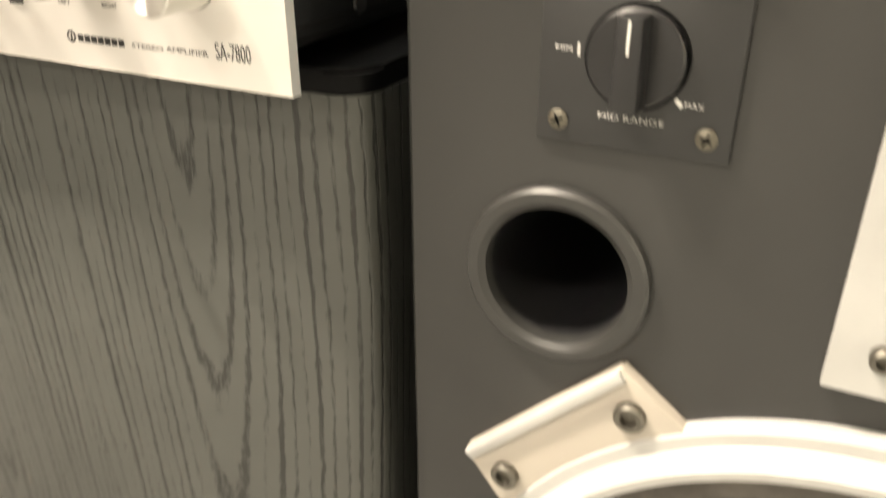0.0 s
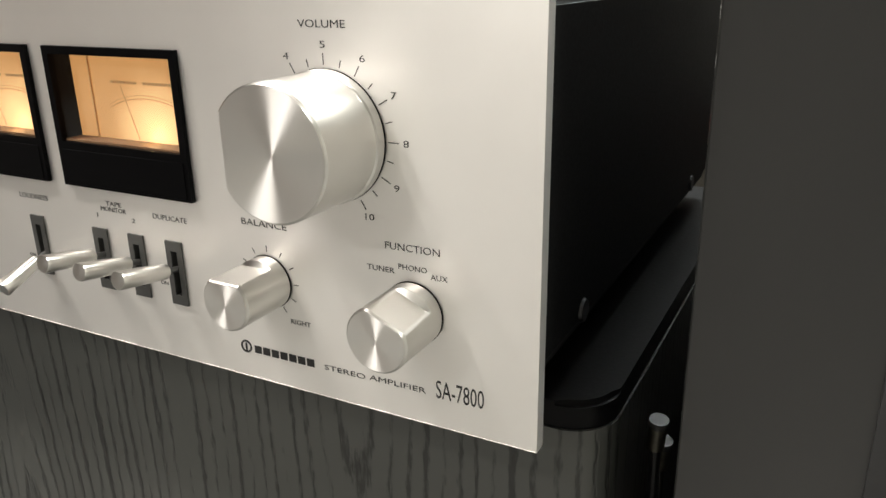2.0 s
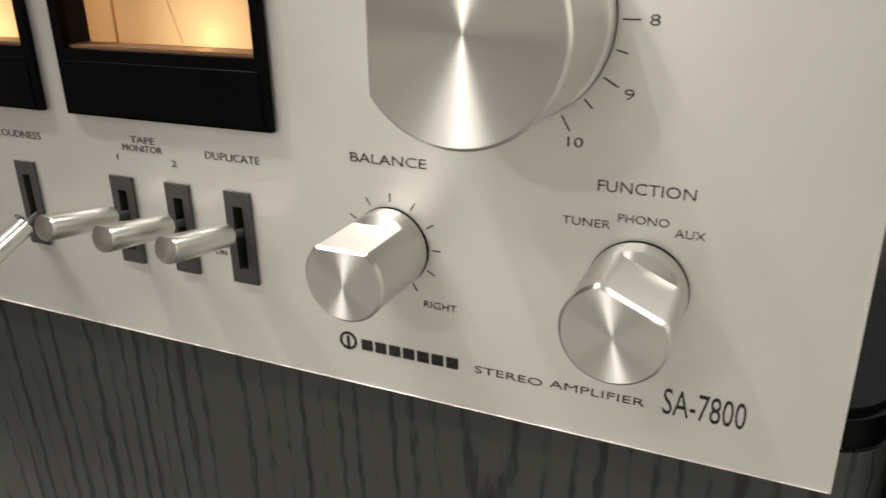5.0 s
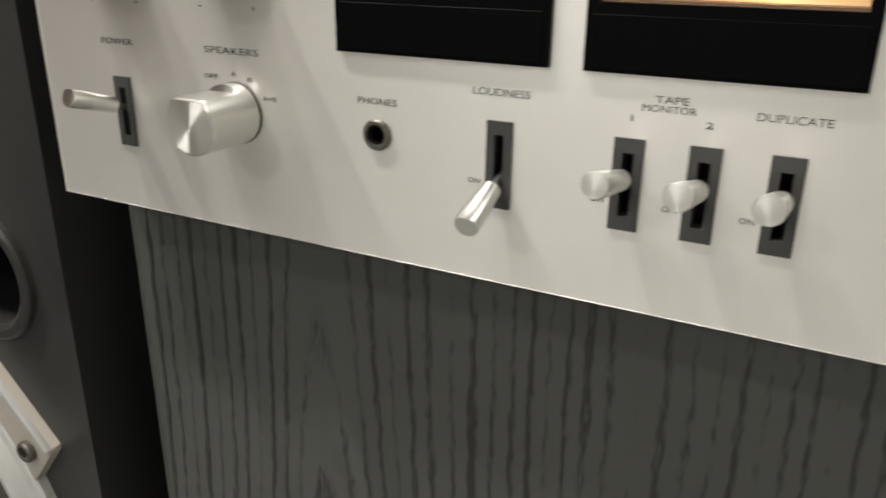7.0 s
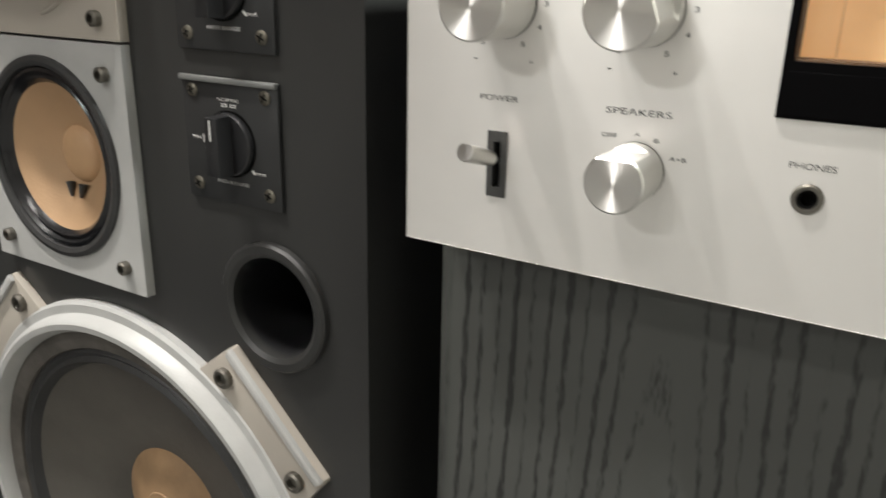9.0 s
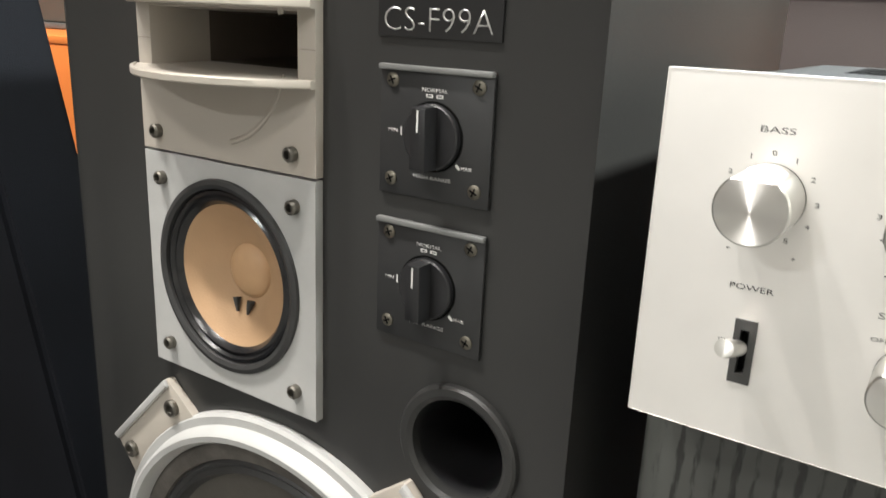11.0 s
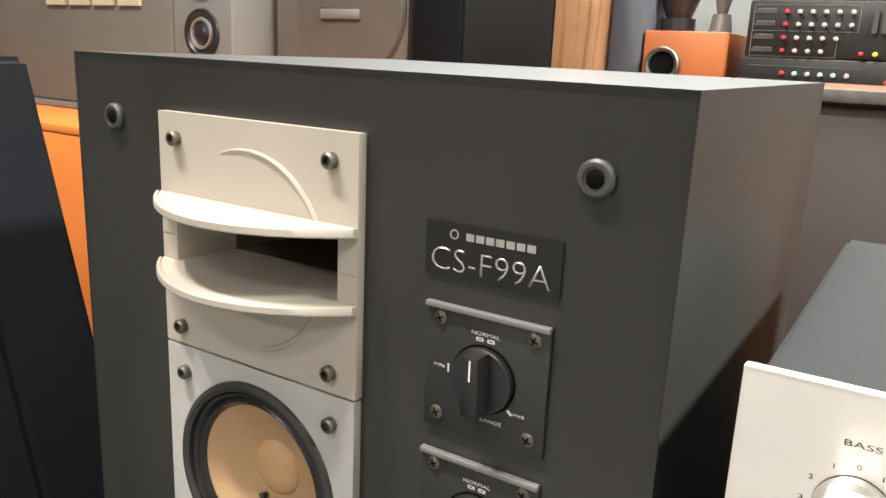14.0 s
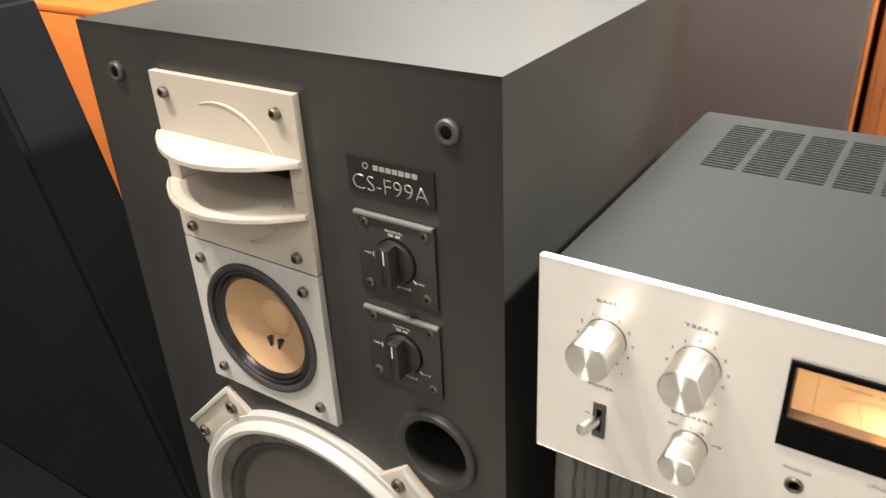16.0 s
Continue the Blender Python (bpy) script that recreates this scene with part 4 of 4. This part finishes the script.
    part("gasket_ring", lathe(cx, wz, [(R - 0.0205, F - 0.0055), (R - 0.024, F - 0.0062), (R - 0.033, F - 0.0045), (R - 0.0345, F - 0.001)], 96), EDGECLOTH, wo, "worn grey-brown cloth gasket")
    part("surround", lathe(cx, wz, [(R - 0.0340, F - 0.002), (R - 0.0365, F - 0.0040), (R - 0.0395, F - 0.002), (R - 0.0410, F - 0.0030), (R - 0.0430, F - 0.0040), (R - 0.0455, F + 0.0005), (R - 0.047, F + 0.003)], 96), GASKET, wo, "ribbed dark cloth surround")
    part("cone", lathe(cx, wz, [(R - 0.0465, F + 0.0025), (0.100, F + 0.009), (0.070, F + 0.0185), (0.0455, F + 0.0260)], 96), GREYCONE, wo, "grey paper cone")
    cap = part("dust_cap", lathe(cx, wz, [(0.0460, F + 0.0262), (0.0445, F + 0.0240), (0.036, F + 0.0200), (0.022, F + 0.0165), (0.0165, F + 0.0160)], 64), TANOLD, wo, "tan dust cap with a dark centre")
    part("cap_ring", lathe(cx, wz, [(0.0168, F + 0.0162), (0.0160, F + 0.0150), (0.0118, F + 0.0150), (0.0110, F + 0.0170), (0.0110, F + 0.0300)], 40), TANOLD, cap)
    # dark disc set forward, painting the shade of the cap's hole
    part("cap_hole_shade", lathe(cx, wz, [(0.0118, F + 0.0162), (0, F + 0.0166)], 32), HOLESHADE, cap)
    return sp


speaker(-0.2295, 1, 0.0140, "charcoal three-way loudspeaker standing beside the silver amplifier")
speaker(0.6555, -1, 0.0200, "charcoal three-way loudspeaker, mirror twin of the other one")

# ---------------------------------------------------------------- behind and beside


def dark_box():
    d = thing("floor_speaker", (-1.0, 0.065, 0.0), "blue-black cloth covered speaker with sloping sides on the floor", "loudspeaker")
    bm = prism([(-1.45, 0.0045), (-0.430, 0.0045), (-0.634, 0.690), (-1.33, 0.690)], 0.025, 0.105)
    bmesh.ops.bevel(bm, geom=bm.edges[:], offset=0.006, segments=3, affect="EDGES")
    part("cover", bm, NAVY, d)
    for x in (-1.40, -0.70):
        part("foot", box(x - 0.02, x + 0.02, 0.045, 0.085, 0.0036, 0.0046), BLACK, d)


def grey_pa():
    o = thing("bench", (-1.3, 0.85, 0.0), "orange laminate bench carrying grey loudspeakers", "bench")
    part("body", box(-2.4, -0.60, 0.50, 1.20, 0.0, 0.545, 0.002), ORANGE, o)
    part("top", box(-2.4, -0.598, 0.498, 1.202, 0.5455, 0.560, 0.003), ORANGE, o)
    g = thing("stage_loudspeaker", (-1.5, 0.85, 0.560), "grey stage loudspeaker with metal mesh and gold badge", "loudspeaker")
    part("body", box(-2.10, -1.030, 0.705, 1.10, 0.561, 1.15, 0.006), GREYMETAL, g)
    part("lower_edge", box(-2.10, -1.03, 0.690, 0.7045, 0.5612, 0.5735, 0.002), GREYMETAL, g, "pale lower edge")
    part("grille", box(-2.09, -1.180, 0.698, 0.706, 0.575, 1.14, 0.004), GREYCLOTH, g, "grey metal mesh grille")
    for z in (0.722, 0.825):
        part("tweeter", lathe(-1.105, z, [(0.044, 0.705), (0.043, 0.700), (0.036, 0.699), (0.030, 0.704), (0.022, 0.7045), (0.014, 0.699), (0.0, 0.696)], 40), BLACK, g, "round tweeter")
        part("tweeter_ring", lathe(-1.105, z, [(0.029, 0.7035), (0.027, 0.699), (0.023, 0.699), (0.021, 0.7035)], 40), GREYMETAL, g, "pale metal ring")
    for i in range(4):
        x = -1.56 + i * 0.078
        b = part("badge_letter", framed(x, x + 0.064, 0.768, 0.828, x + 0.017, x + 0.047, 0.784, 0.812, 0.6920, 0.6985), GOLD, g, "plain gold badge block", smooth=0)
    k = thing("monitor_loudspeaker", (-0.90, 0.95, 0.560), "beige loudspeaker with round brown cloth grille", "loudspeaker")
    part("body", box(-1.020, -0.722, 0.80, 1.12, 0.561, 1.10, 0.01), BEIGE, k)
    part("grille", lathe(-0.845, 0.77, [(0.118, 0.800), (0.114, 0.792), (0.0, 0.788)], 48), BROWNCLOTH, k, "round brown cloth grille")
    part("badge", box(-0.900, -0.812, 0.7845, 0.789, 0.756, 0.774, 0.004), GREYMETAL, k, "plain silver badge")
    n = thing("loudspeaker_box", (-0.66, 0.95, 0.560), "plain dark grey loudspeaker box", "loudspeaker")
    part("body", box(-0.716, -0.612, 0.80, 1.12, 0.561, 1.05, 0.006), CASE, n)
    part("grille", box(-0.710, -0.618, 0.7935, 0.7995, 0.57, 1.04, 0.003), NAVY, n, "black cloth grille")


def far_things():
    t = thing("table", (0.0, 1.65, 0.0), "dark table carrying mixers and speakers", "table")
    part("tabletop", box(-0.512, 1.3, 1.25, 2.1, 0.62, 0.66, 0.004), TOPWOOD, t)
    for x in (-0.46, 1.2):
        for y in (1.3, 2.0):
            part("leg", box(x - 0.03, x + 0.03, y - 0.03, y + 0.03, 0.0, 0.6195), REDWOOD, t)
    s = thing("tall_loudspeaker", (-0.81, 1.5, 0.0), "oak veneered loudspeaker with navy cloth front", "loudspeaker")
    part("body", box(-1.03, -0.595, 1.36, 1.70, 0.0, 1.35, 0.006), OAK, s)
    part("grille", box(-1.015, -0.720, 1.345, 1.3605, 0.03, 1.34, 0.006), NAVY, s, "navy cloth grille")
    b = thing("slim_loudspeaker", (-0.55, 1.5, 0.0), "slim blue-grey loudspeaker box", "loudspeaker")
    part("body", box(-0.588, -0.516, 1.35, 1.65, 0.0, 1.25, 0.006), BLUEGREY, b)
    o = thing("small_loudspeaker", (-0.43, 1.5, 0.66), "small orange loudspeaker, coloured darker for shade, with a metal-rimmed port", "loudspeaker")
    part("body", box(-0.511, -0.348, 1.35, 1.60, 0.661, 0.771, 0.003), SHADEORANGE, o)
    pr = part("port_ring", lathe(-0.467, 0.704, [(0.036, 1.350), (0.036, 1.338), (0.033, 1.335), (0.027, 1.337), (0.026, 1.349)], 40), SCREW, o, "dull metal port ring")
    # flat dark disc in place of the shaded port opening
    part("port_hole_shade", lathe(-0.467, 0.704, [(0.0265, 1.345), (0, 1.345)], 32), HOLESHADE, pr)
    # two unidentified objects, made up from simple round shapes
    j = thing("dark_round_object", (-0.47, 1.45, 0.772), "unidentified dark round object on the orange speaker", "driver")
    part("lower_disc", rod((-0.475, 1.45, 0.7715), (-0.475, 1.45, 0.800), 0.036, 0.036, 28), BLACK, j)
    part("upper_flare", rod((-0.475, 1.45, 0.8005), (-0.475, 1.45, 0.850), 0.026, 0.045, 28), BLACK, j)
    v = thing("silver_object", (-0.385, 1.45, 0.772), "unidentified small silver object", "driver")
    part("body", rod((-0.385, 1.45, 0.7715), (-0.385, 1.45, 0.81), 0.024, 0.018, 24), GREYMETAL, v)
    part("neck", rod((-0.385, 1.45, 0.8105), (-0.385, 1.45, 0.86), 0.010, 0.022, 24), GREYMETAL, v)
    # two mixers, one on the other
    lo = thing("mixer", (-0.1, 1.5, 0.66), "black audio mixer with rows of small teal knobs", "mixer", "stacked mixers")
    part("body", box(-0.318, 0.25, 1.36, 1.62, 0.661, 0.7275, 0.004), MIXER, lo)
    up = thing("mixer", (-0.1, 1.5, 0.728), "black audio mixer with rows of white and red knobs", "mixer", "stacked mixers")
    part("body", box(-0.312, 0.25, 1.36, 1.62, 0.728, 0.833, 0.004), MIXER, up)

    def pot(p, x, z, m):
        k = part("knob", lathe(x, z, [(0.0046, 1.359), (0.0043, 1.350), (0.0035, 1.346), (0, 1.345)], 12), m, p)
        return k

    for r, (z, count) in enumerate(((0.8115, 6), (0.7885, 6), (0.7640, 5), (0.7405, 4))):
        for i in range(count):
            pot(up, -0.243 + i * 0.0225, z, RED if i == 0 else WHITE)
        part("scale_line", box(-0.300, -0.262, 1.3585, 1.3595, z - 0.003, z + 0.003), SWITCH, up)
    for z in (0.8230, 0.7760, 0.7290):
        part("panel_line", box(-0.302, -0.118 if z > 0.77 else -0.150, 1.3585, 1.3598, z, z + 0.0009), GREYMETAL, up, smooth=0)
    for z0, z1, xe in ((0.776, 0.823, -0.118), (0.729, 0.776, -0.150)):
        for x in (-0.302, xe):
            part("panel_line", box(x - 0.0009, x, 1.3585, 1.3598, z0, z1), GREYMETAL, up, smooth=0)
    for z in (0.8115, 0.7885, 0.7640, 0.7405):
        bars(-0.296, -0.262, z + 0.004, z + 0.006, 6, 1.3585, GREYMETAL, up)
    for i, m in enumerate((RED, YELLOW, TEAL, WHITE)):
        pot(up, -0.108 + i * 0.023, 0.7385, m)
    for i in range(5):
        f = part("fader", box(-0.096 + i * 0.015, -0.088 + i * 0.015, 1.3525, 1.3595, 0.775, 0.815), SWITCH, up, smooth=0)
    for i in range(6):
        pot(lo, -0.238 + i * 0.0225, 0.6985, RED if i == 0 else (WHITE if i % 3 == 2 else TEAL))
        pot(lo, -0.238 + i * 0.0225, 0.6760, RED if i == 0 else TEAL)
    for z in (0.7110, 0.6665):
        part("panel_line", box(-0.302, -0.105, 1.3585, 1.3598, z, z + 0.0009), GREYMETAL, lo, smooth=0)
    pot(lo, -0.060, 0.690, RED)
    sv = thing("silver_deck", (-0.1, 1.5, 0.834), "silver front audio unit lying on the mixers", "audio unit")
    part("body", box(-0.305, 0.22, 1.365, 1.60, 0.834, 0.92, 0.004), SILVER, sv)


def brown_speaker():
    b = thing("standing_loudspeaker", (-0.1, 0.95, 0.0), "brown cloth fronted loudspeaker with a walnut top", "loudspeaker")
    part("body", box(-0.270, 0.070, 0.775, 1.15, 0.0, 0.672, 0.004), REDWOOD, b)
    part("grille", box(-0.266, 0.066, 0.760, 0.7755, 0.03, 0.668, 0.006), MAROON, b, "brown maroon cloth grille")
    part("top", box(-0.274, 0.074, 0.7565, 1.16, 0.6725, 0.688, 0.001), TOPWOOD, b, "walnut veneered top")
    part("edge_trim", box(-0.2745, 0.0745, 0.748, 0.7562, 0.6720, 0.6884, 0.003), EDGECLOTH, b, "dull grey edge trim")
    w = thing("wooden_loudspeaker", (0.24, 1.0, 0.0), "red-brown veneered loudspeaker cabinet", "loudspeaker")
    part("body", box(0.078, 0.205, 0.80, 1.15, 0.0, 0.655, 0.004), REDWOOD, w)
    # added dark box that keeps the lit wall out of the gap
    k = thing("black_backing_box", (0.266, 1.0, 0.0), "black box added behind the amplifier to hide the bright wall", "loudspeaker")
    part("body", box(0.208, 0.325, 0.80, 1.15, 0.0, 0.76, 0.006), CASE, k)
    part("grille", box(0.214, 0.319, 0.790, 0.8005, 0.02, 0.75, 0.004), NAVY, k, "black cloth grille")


def rack():
    r = thing("equipment_shelf", (0.52, 0.70, 0.0), "dark wooden equipment shelf stacked with audio units", "shelf")
    for x in (0.340, 0.700):
        part("side", box(x, x + 0.016, 0.545, 0.86, 0.0, 0.66), CASE, r)
    for z in (0.20, 0.440, 0.5105):
        part("board", box(0.3565, 0.6995, 0.548, 0.85, z, z + 0.010), CASE, r)
    part("front_panel", box(0.3565, 0.6995, 0.545, 0.5478, 0.012, 0.438), OLIVE, r, "dark brown lower panel")
    part("back", box(0.3565, 0.6995, 0.851, 0.859, 0.0, 0.66), MAROON, r)
    part("edge_strip", box(0.3565, 0.6995, 0.5385, 0.5478, 0.4515, 0.4570, 0.001), BEIGE, r, "cream edge strip")
    u = thing("silver_receiver", (0.52, 0.7, 0.521), "silver fronted receiver on the shelf", "audio unit")
    part("body", box(0.362, 0.694, 0.552, 0.84, 0.5215, 0.600, 0.003), CASE, u)
    part("front", box(0.360, 0.696, 0.536, 0.5515, 0.5330, 0.602, 0.001), BEIGE, u, "cream front panel")
    part("rail", box(0.359, 0.697, 0.530, 0.5515, 0.5212, 0.5315, 0.0015), SILVER, u, "silver rail")
    part("rail", box(0.359, 0.697, 0.530, 0.5355, 0.5630, 0.5740, 0.0015), SILVER, u, "silver rail")
    part("groove", box(0.360, 0.696, 0.5350, 0.5358, 0.5475, 0.5485), HOLESHADE, u, smooth=0)
    for x in (0.385, 0.405, 0.425):
        part("button", box(x, x + 0.013, 0.533, 0.5359, 0.5375, 0.5450, 0.001), SILVER, u)
    g = thing("grey_deck", (0.52, 0.7, 0.4795), "slim dark grey deck on the shelf", "audio unit")
    part("body", box(0.360, 0.696, 0.540, 0.84, 0.4800, 0.5075, 0.002), GASKET, g)
    part("front_edge", box(0.360, 0.696, 0.537, 0.5398, 0.5030, 0.5075, 0.0008), SWITCH, g)
    k = thing("red_fronted_unit", (0.52, 0.7, 0.4575), "low black unit with a dark red front strip", "audio unit")
    part("body", box(0.360, 0.696, 0.552, 0.84, 0.4575, 0.4785, 0.002), CASE, k)
    part("front_strip", box(0.360, 0.696, 0.540, 0.5515, 0.4590, 0.4775, 0.002), DARKRED, k, "dark red front strip")
    h = thing("chrome_stand_tube", (0.475, 0.381, 0.0), "folded bright metal stand leg behind the cabinet", "stand")
    part("tube", rod((0.4200, 0.381, 0.4370), (0.4750, 0.381, 0.3420), 0.0032, 0.0032, 16), SILVER, h)
    part("tube", rod((0.4200, 0.381, 0.4160), (0.4750, 0.381, 0.3050), 0.0032, 0.0032, 16), SILVER, h)
    part("post", rod((0.476, 0.381, 0.002), (0.476, 0.381, 0.350), 0.006, 0.006, 16), SILVER, h)
    part("foot", rod((0.476, 0.381, 0.0), (0.476, 0.381, 0.012), 0.022, 0.020, 28), BLACK, h)
    # leads with plated plugs in gap beside cabinet, placed to fit the camera's view
    for x, y, z, m in ((0.4405, 0.085, 0.418, SWITCH), (0.4405, 0.099, 0.400, SWITCH), (0.4475, 0.135, 0.372, DARKRED)):
        c = thing("audio_lead", (x, y, 0.0), "black audio lead with a plated plug", "cable", "audio leads")
        part("cable", rod((x, y + 0.004, 0.0), (x, y, z), 0.0024, 0.0024, 10), BLACK, c)
        part("plug", rod((x, y, z + 0.0002), (x + 0.0012, y - 0.003, z + 0.012), 0.0038, 0.0034, 14), BRASS, c, "plated plug")
        part("plug_ring", rod((x + 0.0012, y - 0.0031, z + 0.0122), (x + 0.0014, y - 0.0036, z + 0.0152), 0.0040, 0.0040, 14), m, c)
    # black moulded plugs, also placed to fit the camera's view
    for y, z, ln in ((0.206, 0.414, 0.0075), (0.186, 0.403, 0.006), (0.172, 0.385, 0.008)):
        c = thing("moulded_lead", (0.4415, y, 0.0), "black lead with a moulded plastic plug", "cable", "moulded leads")
        part("cable", rod((0.4398, y + 0.003, 0.0), (0.4398, y, z - 0.0045), 0.0022, 0.0022, 10), BLACK, c)
        part("plug", box(0.4367, 0.4367 + ln, y - 0.005, y + 0.005, z - 0.0045, z + 0.0045, 0.0018, 2), GASKET, c, "dark moulded plug")
        part("pin", rod((0.4368 + ln, y, z), (0.4388 + ln, y, z), 0.0026, 0.0026, 12), SCREW, c)


dark_box()
grey_pa()
far_things()
brown_speaker()
rack()
